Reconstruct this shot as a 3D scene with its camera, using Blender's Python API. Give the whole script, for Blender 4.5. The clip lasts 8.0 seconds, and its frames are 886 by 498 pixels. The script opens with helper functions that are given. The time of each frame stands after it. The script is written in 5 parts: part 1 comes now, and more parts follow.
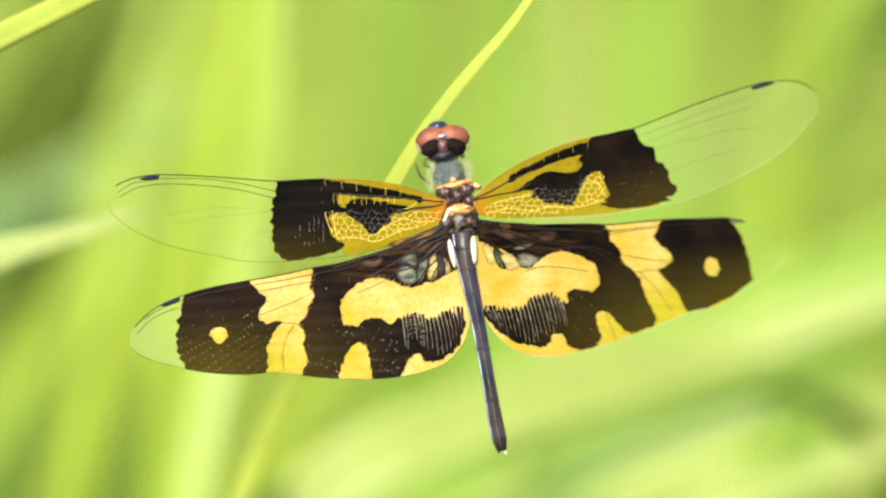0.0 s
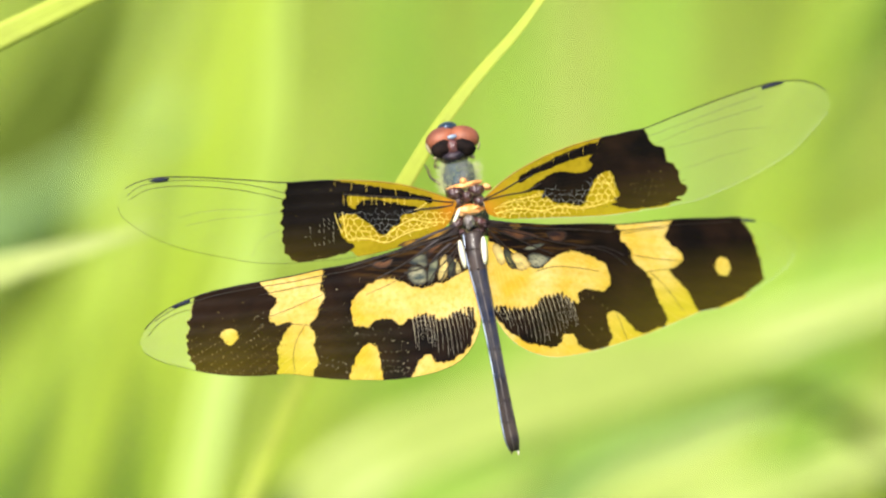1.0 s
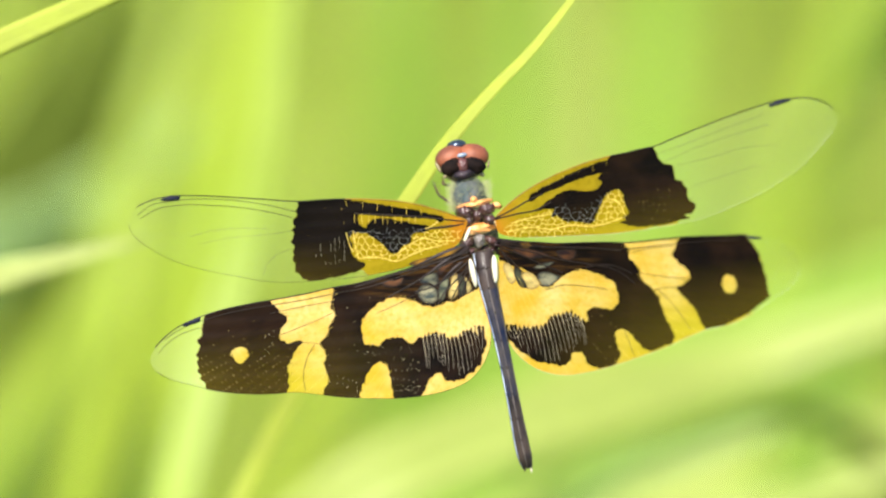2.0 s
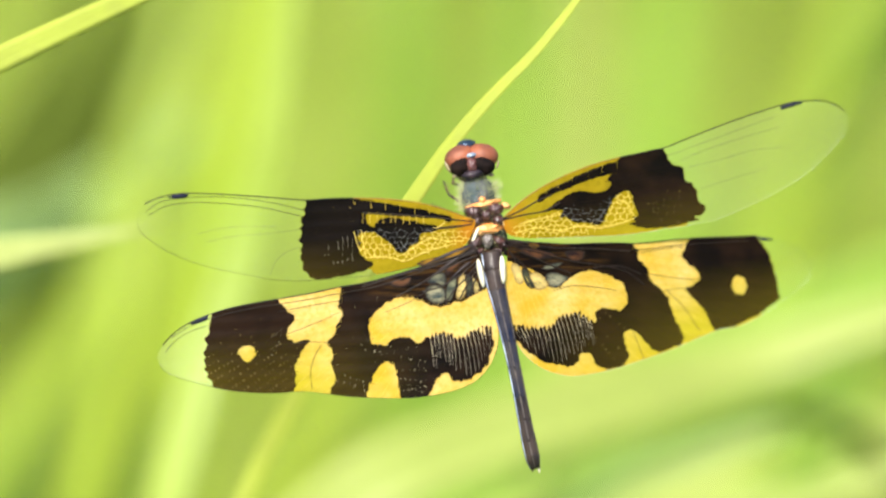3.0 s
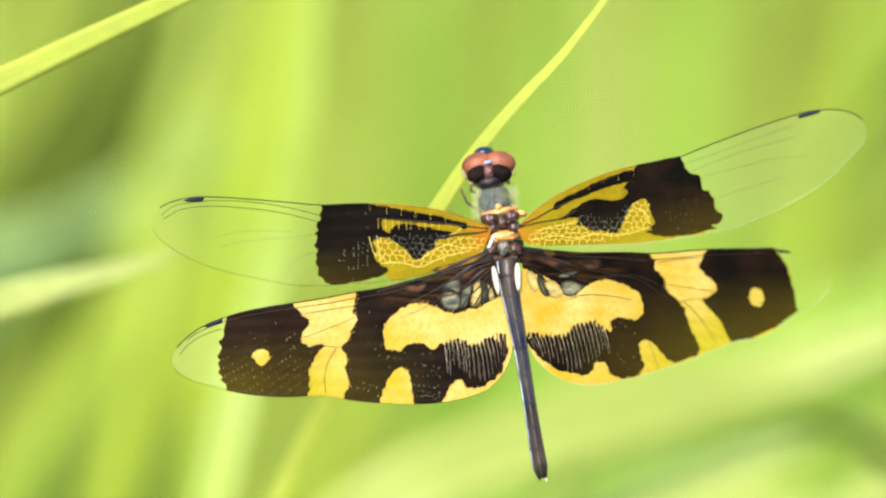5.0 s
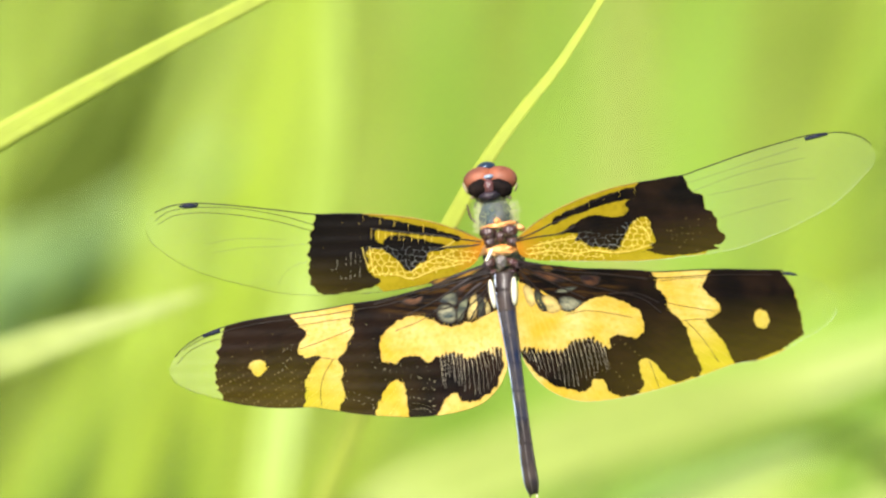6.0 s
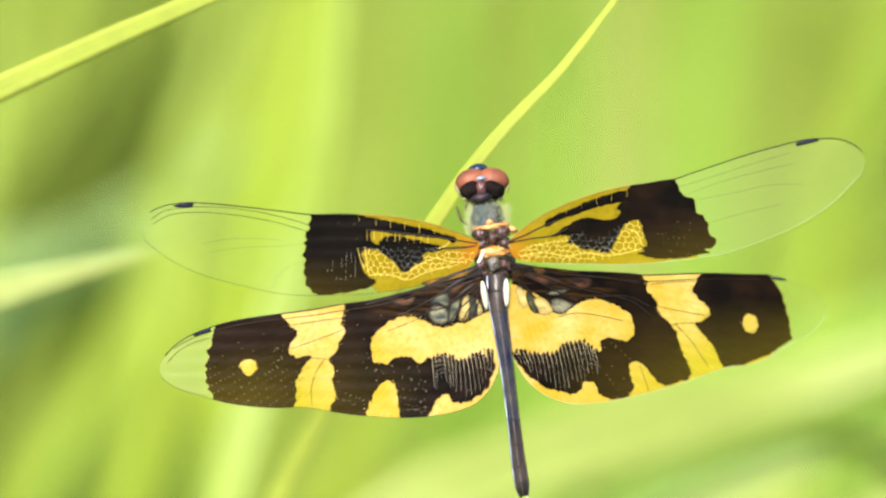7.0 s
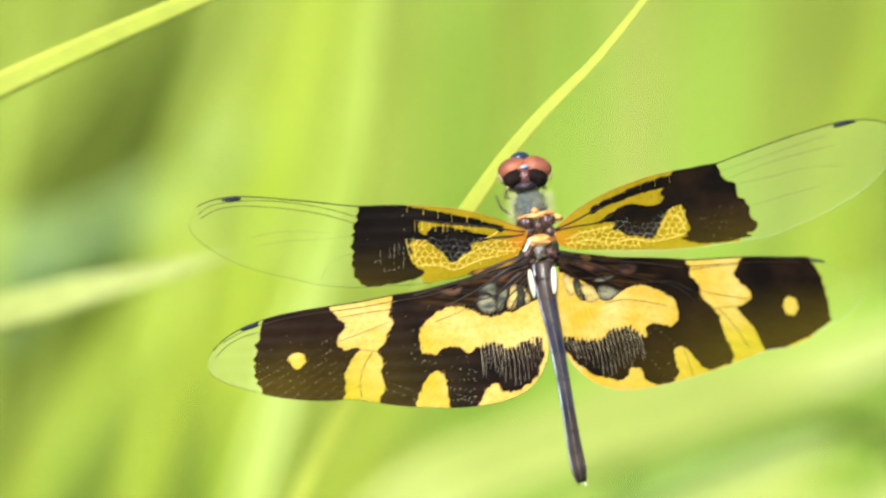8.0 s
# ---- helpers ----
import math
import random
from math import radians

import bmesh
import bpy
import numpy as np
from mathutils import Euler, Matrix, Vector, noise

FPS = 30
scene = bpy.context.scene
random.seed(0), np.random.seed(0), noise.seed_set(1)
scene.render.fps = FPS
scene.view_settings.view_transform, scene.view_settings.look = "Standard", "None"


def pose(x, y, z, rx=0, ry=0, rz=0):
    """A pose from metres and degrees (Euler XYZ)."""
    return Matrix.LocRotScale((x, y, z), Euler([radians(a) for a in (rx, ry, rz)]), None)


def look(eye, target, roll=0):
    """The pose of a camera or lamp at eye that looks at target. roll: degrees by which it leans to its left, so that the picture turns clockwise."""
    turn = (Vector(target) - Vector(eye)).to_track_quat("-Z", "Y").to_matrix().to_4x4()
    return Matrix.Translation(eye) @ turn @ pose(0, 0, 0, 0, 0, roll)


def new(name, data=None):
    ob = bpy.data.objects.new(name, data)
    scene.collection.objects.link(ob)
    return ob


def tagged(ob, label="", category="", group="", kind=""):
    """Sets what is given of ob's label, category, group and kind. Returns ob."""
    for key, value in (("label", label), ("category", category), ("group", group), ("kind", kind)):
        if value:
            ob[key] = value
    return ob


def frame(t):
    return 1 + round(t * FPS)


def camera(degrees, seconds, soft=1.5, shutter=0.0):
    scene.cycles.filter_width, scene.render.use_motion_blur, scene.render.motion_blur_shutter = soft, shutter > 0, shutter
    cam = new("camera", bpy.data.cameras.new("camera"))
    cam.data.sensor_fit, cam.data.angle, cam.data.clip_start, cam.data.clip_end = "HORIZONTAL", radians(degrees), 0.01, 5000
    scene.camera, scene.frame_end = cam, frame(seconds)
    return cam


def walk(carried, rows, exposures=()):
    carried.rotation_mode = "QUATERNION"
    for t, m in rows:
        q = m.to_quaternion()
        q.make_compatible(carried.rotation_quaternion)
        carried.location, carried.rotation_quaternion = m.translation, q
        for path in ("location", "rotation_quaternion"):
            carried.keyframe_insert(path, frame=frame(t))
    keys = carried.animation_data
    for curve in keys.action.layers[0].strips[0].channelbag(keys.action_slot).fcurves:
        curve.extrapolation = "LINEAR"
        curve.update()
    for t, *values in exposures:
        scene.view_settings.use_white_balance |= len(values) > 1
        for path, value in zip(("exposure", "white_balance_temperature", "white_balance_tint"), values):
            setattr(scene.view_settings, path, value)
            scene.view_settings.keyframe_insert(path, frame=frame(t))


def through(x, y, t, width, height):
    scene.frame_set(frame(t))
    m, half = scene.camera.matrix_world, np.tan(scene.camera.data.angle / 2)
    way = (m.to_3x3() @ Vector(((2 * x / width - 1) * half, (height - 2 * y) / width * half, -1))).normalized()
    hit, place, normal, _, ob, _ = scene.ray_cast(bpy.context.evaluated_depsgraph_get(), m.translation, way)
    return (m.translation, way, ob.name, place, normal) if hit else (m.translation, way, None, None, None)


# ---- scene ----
# A dragonfly at rest on a blade of grass in a sunlit meadow, through a long lens.
# VIEW is the frame of the perch: x to the right, y up along its plane, z towards the lens.
PITCH = 35.0
SP, CP = math.sin(radians(PITCH)), math.cos(radians(PITCH))
VIEW = Matrix(((1, 0, 0, 0), (0, SP, -CP, 0), (0, CP, SP, 0.6), (0, 0, 0, 1)))
EYE = VIEW @ Vector((0, 0, 1))
HOME = pose(0.0016968, 0.0033934, 0)      # the middle of the thorax
MM = 0.001

cam = camera(5.44, 8.0, soft=2.35, shutter=0.5)
cam.data.dof.use_dof = True
cam.data.dof.focus_distance = 1.0
cam.data.dof.aperture_fstop = 9.8
walk(cam, [
    (0, look(EYE, VIEW @ Vector((0.00000, 0.00000, 0)))),
    (0.5, look(EYE, VIEW @ Vector((-0.00018, 0.00000, 0)))),
    (1, look(EYE, VIEW @ Vector((-0.00036, 0.00018, 0)))),
    (1.5, look(EYE, VIEW @ Vector((-0.00061, 0.00097, 0)))),
    (1.7, look(EYE, VIEW @ Vector((-0.00073, 0.00145, 0)))),
    (2.8, look(EYE, VIEW @ Vector((-0.00097, 0.00255, 0)))),
    (3, look(EYE, VIEW @ Vector((-0.00121, 0.00206, 0)))),
    (3.5, look(EYE, VIEW @ Vector((-0.00255, 0.00030, 0)))),
    (4, look(EYE, VIEW @ Vector((-0.00303, 0.00073, 0)))),
    (4.5, look(EYE, VIEW @ Vector((-0.00364, 0.00206, 0)))),
    (4.7, look(EYE, VIEW @ Vector((-0.00376, 0.00255, 0)))),
    (5.8, look(EYE, VIEW @ Vector((-0.00454, 0.00436, 0)))),
    (6, look(EYE, VIEW @ Vector((-0.00509, 0.00448, 0)))),
    (6.5, look(EYE, VIEW @ Vector((-0.00582, 0.00448, 0)))),
    (7, look(EYE, VIEW @ Vector((-0.00557, 0.00485, 0)))),
    (7.5, look(EYE, VIEW @ Vector((-0.00582, 0.00448, 0)))),
    (8, look(EYE, VIEW @ Vector((-0.00697, 0.00327, 0)))),
], exposures=[(0, 1.16), (8, 1.16)])

# ---- light ----
SUN_AZ, SUN_EL = radians(215), radians(64)     # clockwise from +y, as the sky counts it
world = bpy.data.worlds.new("sky")
scene.world = world
world.use_nodes = True
wn = world.node_tree
sky = wn.nodes.new("ShaderNodeTexSky")
sky.sky_type = "NISHITA"
sky.sun_disc = False
sky.sun_elevation, sky.sun_rotation = SUN_EL, SUN_AZ
wn.nodes["Background"].inputs[1].default_value = 0.11
wn.links.new(sky.outputs[0], wn.nodes["Background"].inputs[0])
sun_data = bpy.data.lights.new("sun", "SUN")
sun_data.energy, sun_data.angle, sun_data.color = 4.2, radians(0.5), (1.0, 0.95, 0.86)
sun = new("sun", sun_data)
to_sun = Vector((math.sin(SUN_AZ) * math.cos(SUN_EL), math.cos(SUN_AZ) * math.cos(SUN_EL), math.sin(SUN_EL)))
sun.matrix_world = look(to_sun * 5, (0, 0, 0))


# ---- materials ----
def material(name):
    m = bpy.data.materials.new(name)
    m.use_nodes = True
    t = m.node_tree
    return m, t, t.nodes["Principled BSDF"], t.nodes["Material Output"]


def node(t, kind, **values):
    n = t.nodes.new(kind)
    for key, v in values.items():
        n.inputs[key].default_value = v
    return n


def mix(t, fac, a, b):
    """Colour mix; each of the three is a value or a socket."""
    n = t.nodes.new("ShaderNodeMix")
    n.data_type = "RGBA"
    for i, v in ((0, fac), (6, a), (7, b)):
        if hasattr(v, "links"):
            t.links.new(v, n.inputs[i])
        else:
            n.inputs[i].default_value = v if i == 0 else (*v, 1)
    return n.outputs[2]


def ramp(t, value, lo, hi):
    n = t.nodes.new("ShaderNodeMapRange")
    n.inputs[1].default_value, n.inputs[2].default_value = lo, hi
    t.links.new(value, n.inputs[0])
    return n.outputs[0]


def coords(t, scale):
    c = t.nodes.new("ShaderNodeTexCoord")
    m = t.nodes.new("ShaderNodeMapping")
    m.inputs["Scale"].default_value = scale
    t.links.new(c.outputs["Object"], m.inputs[0])
    return m.outputs[0]


def noise_of(t, scale, stretch=(1, 1, 1), detail=3.0):
    n = node(t, "ShaderNodeTexNoise", Scale=scale, Detail=detail)
    t.links.new(coords(t, stretch), n.inputs[0])
    return n.outputs[0]


def bump(t, bsdf, height, strength, distance):
    b = node(t, "ShaderNodeBump", Strength=strength, Distance=distance)
    t.links.new(height, b.inputs["Height"])
    t.links.new(b.outputs[0], bsdf.inputs["Normal"])


def hard(name, colour, other, rough=0.4, metal=0.0, scale=900, relief=0.3, coat=0.0, spec=0.5):
    """Chitin and other firm surfaces of the body, mottled and pitted."""
    m, t, b, out = material(name)
    n = noise_of(t, scale, detail=5)
    t.links.new(mix(t, ramp(t, n, 0.35, 0.65), colour, other), b.inputs["Base Color"])
    b.inputs["Roughness"].default_value = rough
    b.inputs["Metallic"].default_value = metal
    b.inputs["Specular IOR Level"].default_value = spec
    b.inputs["Coat Weight"].default_value = coat
    bump(t, b, noise_of(t, scale * 3), relief, 0.0002)
    return m


def leafy(name, colour, other, through=0.45, rough=0.45, along=60, spec=0.4):
    """A grass blade: diffuse, light coming through, fine ribs and mottling."""
    m, t, b, out = material(name)
    n = noise_of(t, 30, detail=4)
    r = noise_of(t, along, (8, 8, 0.6))
    c = mix(t, ramp(t, n, 0.3, 0.7), colour, other)
    c = mix(t, ramp(t, r, 0.4, 0.9), c, tuple(v * 0.8 for v in other))
    t.links.new(c, b.inputs["Base Color"])
    b.inputs["Roughness"].default_value = rough
    b.inputs["Specular IOR Level"].default_value = spec
    tr = t.nodes.new("ShaderNodeBsdfTranslucent")
    t.links.new(c, tr.inputs[0])
    ms = node(t, "ShaderNodeMixShader", Fac=through)
    t.links.new(b.outputs[0], ms.inputs[1])
    t.links.new(tr.outputs[0], ms.inputs[2])
    t.links.new(ms.outputs[0], out.inputs[0])
    bump(t, b, r, 0.2, 0.0005)
    return m


def wing_material(name, amber_a, amber_b, amber_c, amber_d, dark_a, dark_b, jag, veil_share):
    """Membrane: amber, dark brown and clear zones as the pigment lies in the wing."""
    m, t, b, out = material(name)
    N, L = t.nodes, t.links

    def attr(name):
        a = N.new("ShaderNodeAttribute")
        a.attribute_name = name
        return a
    place = attr("wing_place").outputs["Vector"]
    cells = node(t, "ShaderNodeTexVoronoi", Scale=1.35)
    cells.feature = "F1"
    L.new(place, cells.inputs["Vector"])
    fine = node(t, "ShaderNodeTexNoise", Scale=2.2, Detail=3.0)
    L.new(place, fine.inputs["Vector"])
    broad = node(t, "ShaderNodeTexNoise", Scale=0.22, Detail=3.0)
    L.new(place, broad.inputs["Vector"])

    def ragged(sd, amount):
        """The zone's edge, jagged by the cells of the wing."""
        s = node(t, "ShaderNodeMath")
        s.operation = "MULTIPLY_ADD"
        L.new(fine.outputs[0], s.inputs[0])
        s.inputs[1].default_value = amount
        a = node(t, "ShaderNodeMath")
        a.operation = "MULTIPLY_ADD"
        L.new(cells.outputs["Distance"], a.inputs[0])
        a.inputs[1].default_value = amount * 0.9
        L.new(sd, a.inputs[2])
        L.new(a.outputs[0], s.inputs[2])
        sub = node(t, "ShaderNodeMath")
        sub.operation = "SUBTRACT"
        L.new(s.outputs[0], sub.inputs[0])
        sub.inputs[1].default_value = amount * 0.85
        return ramp(t, sub.outputs[0], -0.05, 0.05)
    dark = ragged(attr("dark").outputs["Fac"], jag)
    clear = ragged(attr("clear").outputs["Fac"], 0.3)
    amber = mix(t, ramp(t, broad.outputs[0], 0.35, 0.7), amber_a, amber_b)
    amber = mix(t, ramp(t, fine.outputs[0], 0.45, 0.9), amber, amber_c)
    amber = mix(t, attr("root_flush").outputs["Fac"], amber, (0.58, 0.19, 0.015))
    amber = mix(t, attr("thinness").outputs["Fac"], amber, amber_d)
    brown = mix(t, ramp(t, broad.outputs[0], 0.38, 0.62), dark_a, dark_b)
    stretch = N.new("ShaderNodeMapping")
    stretch.inputs["Rotation"].default_value = (0, 0, 0.32)
    stretch.inputs["Scale"].default_value = (0.16, 1.7, 1)
    L.new(place, stretch.inputs[0])
    streaks = node(t, "ShaderNodeTexNoise", Scale=1.3, Detail=3.0)
    L.new(stretch.outputs[0], streaks.inputs["Vector"])
    near = node(t, "ShaderNodeMath")
    near.operation = "MULTIPLY"
    L.new(attr("root_zone").outputs["Fac"], near.inputs[0])
    L.new(ramp(t, streaks.outputs[0], 0.50, 0.74), near.inputs[1])
    brown = mix(t, attr("thinness").outputs["Fac"], brown, (0.038, 0.021, 0.004))
    brown = mix(t, near.outputs[0], brown, (0.12, 0.055, 0.012))
    base = mix(t, dark, amber, brown)
    L.new(base, b.inputs["Base Color"])
    b.inputs["Roughness"].default_value = 0.5
    b.inputs["Specular IOR Level"].default_value = 0.07
    wave = node(t, "ShaderNodeTexNoise", Scale=0.8, Detail=2.0)
    L.new(place, wave.inputs["Vector"])
    bump(t, b, wave.outputs[0], 0.25, 0.0003)
    tr = N.new("ShaderNodeBsdfTranslucent")
    L.new(base, tr.inputs[0])
    body = node(t, "ShaderNodeMixShader", Fac=0.4)
    L.new(b.outputs[0], body.inputs[1])
    L.new(tr.outputs[0], body.inputs[2])
    # pigment lets some light straight through
    tint = N.new("ShaderNodeBsdfTransparent")
    L.new(mix(t, dark, (1.0, 0.82, 0.18), (0.50, 0.33, 0.10)), tint.inputs[0])
    zone = N.new("ShaderNodeMixShader")
    thin = attr("thinness").outputs["Fac"]
    L.new(mix(t, dark, (0.18, 0.18, 0.18), mix(t, thin, (0.01, 0.01, 0.01), (0.16, 0.16, 0.16))), zone.inputs[0])
    L.new(body.outputs[0], zone.inputs[1])
    L.new(tint.outputs[0], zone.inputs[2])
    # clear membrane, with a diffuse veil that paints in its sheen
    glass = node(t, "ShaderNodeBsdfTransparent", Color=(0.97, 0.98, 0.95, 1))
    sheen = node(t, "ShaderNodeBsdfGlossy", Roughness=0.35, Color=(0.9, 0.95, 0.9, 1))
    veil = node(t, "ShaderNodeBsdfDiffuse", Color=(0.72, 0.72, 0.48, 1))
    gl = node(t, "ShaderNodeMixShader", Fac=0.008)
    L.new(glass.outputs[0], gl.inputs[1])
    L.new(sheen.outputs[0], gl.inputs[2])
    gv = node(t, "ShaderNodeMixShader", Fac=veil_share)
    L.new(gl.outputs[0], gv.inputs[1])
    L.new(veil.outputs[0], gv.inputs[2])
    last = N.new("ShaderNodeMixShader")
    bare = node(t, "ShaderNodeMath")
    bare.operation = "SUBTRACT"
    bare.use_clamp = True
    L.new(clear, bare.inputs[0])
    L.new(dark, bare.inputs[1])
    L.new(bare.outputs[0], last.inputs[0])
    L.new(zone.outputs[0], last.inputs[1])
    L.new(gv.outputs[0], last.inputs[2])
    L.new(last.outputs[0], out.inputs[0])
    return m


def ground_material():
    m, t, b, out = material("meadow_floor")
    n = noise_of(t, 9, detail=5)
    n2 = noise_of(t, 55, detail=4)
    c = mix(t, ramp(t, n, 0.4, 0.62), (0.10, 0.085, 0.03), (0.13, 0.20, 0.03))
    c = mix(t, ramp(t, n2, 0.45, 0.8), c, (0.30, 0.30, 0.14))
    t.links.new(c, b.inputs["Base Color"])
    b.inputs["Roughness"].default_value = 0.9
    bump(t, b, n2, 0.8, 0.01)
    return m


FORE_TONES = ((0.30, 0.190, 0.006), (0.40, 0.265, 0.014), (0.24, 0.145, 0.005), (0.37, 0.275, 0.010), (0.0016, 0.0012, 0.0016), (0.006, 0.0038, 0.0032))
HIND_TONES = ((0.71, 0.395, 0.042), (0.87, 0.600, 0.24), (0.62, 0.365, 0.03), (0.52, 0.400, 0.026), (0.0036, 0.0020, 0.0022), (0.017, 0.0076, 0.0044))
# sheen of the clear tips at each wing's tilt, painted as a diffuse veil
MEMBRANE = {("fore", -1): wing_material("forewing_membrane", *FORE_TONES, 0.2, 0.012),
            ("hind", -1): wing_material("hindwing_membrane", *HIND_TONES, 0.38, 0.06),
            ("fore", 1): wing_material("forewing_membrane_sheen", *FORE_TONES[:4], (0.003, 0.002, 0.002), (0.016, 0.0075, 0.0042), 0.16, 0.035),
            ("hind", 1): wing_material("hindwing_membrane_low_sheen", *HIND_TONES, 0.3, 0.012)}
VEIN_COMB_PALE = hard("vein_comb_pale", (0.72, 0.60, 0.38), (0.52, 0.43, 0.28), 0.5, relief=0.1, spec=0.2)
VEIN_DARK = hard("vein_dark", (0.012, 0.009, 0.008), (0.025, 0.015, 0.010), 0.4, relief=0.1, spec=0.2)
RIM_SHEEN = hard("rim_sheen", (0.45, 0.50, 0.32), (0.32, 0.36, 0.2), 0.4, relief=0.1)
VEIN_FAINT = hard("vein_faint", (0.16, 0.16, 0.06), (0.12, 0.12, 0.05), 0.5, relief=0.1)
VEIN_DUSK = hard("vein_dusk", (0.016, 0.010, 0.006), (0.008, 0.005, 0.003), 0.85, relief=0.1, spec=0.05)
VEIN_PALE = hard("vein_pale", (0.80, 0.58, 0.12), (0.70, 0.48, 0.07), 0.4, relief=0.1)
COSTA = hard("costa_amber", (0.34, 0.20, 0.01), (0.24, 0.13, 0.01), 0.4, relief=0.1)
VEIN_AMBER = hard("vein_amber", (0.66, 0.45, 0.06), (0.58, 0.38, 0.04), 0.4, relief=0.1)
VEIN_COMB = hard("vein_comb", (0.44, 0.38, 0.28), (0.20, 0.16, 0.12), 0.5, relief=0.1, spec=0.2)
VEIN_MIST = hard("vein_mist", (0.26, 0.26, 0.24), (0.10, 0.10, 0.11), 0.6, relief=0.1, spec=0.2)
STIGMA = hard("stigma", (0.008, 0.010, 0.020), (0.014, 0.016, 0.030), 0.6, relief=0.2, spec=0.15)
CELL_SPOT = hard("cell_spot", (0.17, 0.115, 0.030), (0.075, 0.052, 0.016), 0.6, spec=0.2)
CELL_GLINT = hard("cell_glint", (0.34, 0.28, 0.17), (0.12, 0.09, 0.05), 0.6, scale=700, spec=0.2)


def cell_material(name, colour, other, rim=(0.012, 0.009, 0.007), rough=0.5, spec=0.12):
    """A glassy wing cell, darkening to the veins that frame it."""
    m, t, b, out = material(name)
    n = noise_of(t, 520, (1, 2.2, 1), 3)
    a = t.nodes.new("ShaderNodeAttribute")
    a.attribute_name = "inwards"
    c = mix(t, ramp(t, n, 0.36, 0.64), colour, other)
    t.links.new(mix(t, a.outputs["Fac"], rim, c), b.inputs["Base Color"])
    b.inputs["Roughness"].default_value = rough
    b.inputs["Specular IOR Level"].default_value = spec
    bump(t, b, n, 0.3, 0.0002)
    return m


# the teal cell's pale reflections are put into its mottled colour
WINDOW = {"teal": cell_material("cell_teal", (0.24, 0.22, 0.13), (0.030, 0.042, 0.038)),
          "cream": cell_material("cell_cream", (0.50, 0.37, 0.12), (0.20, 0.16, 0.06), rim=(0.22, 0.14, 0.04)),
          "olive": cell_material("cell_olive", (0.15, 0.15, 0.085), (0.03, 0.036, 0.026)),
          "moss": cell_material("cell_moss", (0.045, 0.046, 0.025), (0.012, 0.013, 0.010)),
          "mist": cell_material("cell_mist", (0.14, 0.135, 0.08), (0.010, 0.015, 0.016)),
          "amber": cell_material("cell_amber", (0.24, 0.12, 0.008), (0.05, 0.024, 0.006), rough=0.5, spec=0.1),
          "rust": cell_material("cell_rust", (0.085, 0.034, 0.012), (0.012, 0.006, 0.005), rough=0.5, spec=0.1)}
EYE_RED = hard("eye_red", (0.255, 0.070, 0.026), (0.13, 0.036, 0.016), 0.6, scale=500, relief=0.35)
EYE_DARK = hard("eye_dark", (0.004, 0.003, 0.003), (0.016, 0.009, 0.007), 0.85, scale=650, relief=0.5, spec=0.08)
# the crown knob's highlight is put into its pale blue-grey
CROWN = hard("crown", (0.25, 0.30, 0.36), (0.12, 0.15, 0.2), 0.3)
OCCIPUT = hard("occiput", (0.16, 0.06, 0.045), (0.08, 0.03, 0.03), 0.4)
NAPE = hard("nape", (0.010, 0.008, 0.012), (0.035, 0.022, 0.028), 0.5, spec=0.25)
RIM = hard("eye_rim", (0.32, 0.27, 0.14), (0.20, 0.16, 0.08), 0.5)
SCUTELLUM = hard("scutellum", (0.34, 0.31, 0.26), (0.10, 0.08, 0.07), 0.3, scale=600)
METAL_BLUE = hard("metallic_blue", (0.02, 0.04, 0.07), (0.04, 0.06, 0.08), 0.28, 0.6, coat=0.3)
CHITIN = hard("chitin_dark", (0.028, 0.014, 0.014), (0.07, 0.025, 0.02), 0.35, coat=0.2)
ROOT_DARK = hard("root_dark", (0.010, 0.008, 0.009), (0.030, 0.016, 0.012), 0.55, scale=500, spec=0.3)
CHITIN_UMBER = hard("chitin_umber", (0.012, 0.009, 0.010), (0.050, 0.034, 0.027), 0.36, scale=380, spec=0.28)
CHITIN_BLUE = hard("chitin_blue", (0.007, 0.011, 0.030), (0.050, 0.042, 0.042), 0.36, 0.1, scale=300, relief=0.9, coat=0.0, spec=0.24)
SIDE_SHEEN = hard("side_sheen", (0.42, 0.48, 0.62), (0.10, 0.13, 0.22), 0.28, scale=420)
KEEL = hard("keel_dark", (0.030, 0.024, 0.024), (0.12, 0.095, 0.080), 0.3, scale=500)
CHITIN_TEAL = hard("chitin_teal", (0.022, 0.045, 0.050), (0.085, 0.085, 0.075), 0.75, 0.0, scale=450)
ORANGE = hard("orange_ridge", (0.66, 0.23, 0.045), (0.78, 0.42, 0.16), 0.45, scale=600)
CREAM = hard("cream_plate", (0.62, 0.56, 0.40), (0.70, 0.66, 0.52), 0.4, scale=500)
FUZZ = hard("fuzz", (0.50, 0.52, 0.22), (0.42, 0.45, 0.24), 0.6)
BLADE_NEAR = leafy("blade_fresh", (0.42, 0.485, 0.055), (0.47, 0.525, 0.085), 0.42, rough=0.75)
BLADE_WAN = leafy("blade_wan", (0.50, 0.55, 0.19), (0.44, 0.50, 0.14), 0.4, rough=0.6)
BLADE_PALE = leafy("blade_pale", (0.435, 0.505, 0.125), (0.395, 0.47, 0.095), 0.4)
BLADE_BRIGHT = leafy("blade_bright", (0.42, 0.55, 0.05), (0.48, 0.58, 0.07), 0.5)
BLADE_MID = leafy("blade_mid", (0.335, 0.525, 0.075), (0.385, 0.55, 0.085), 0.45)
BLADE_STRIP = leafy("blade_sunny", (0.325, 0.435, 0.050), (0.365, 0.465, 0.064), 0.4)
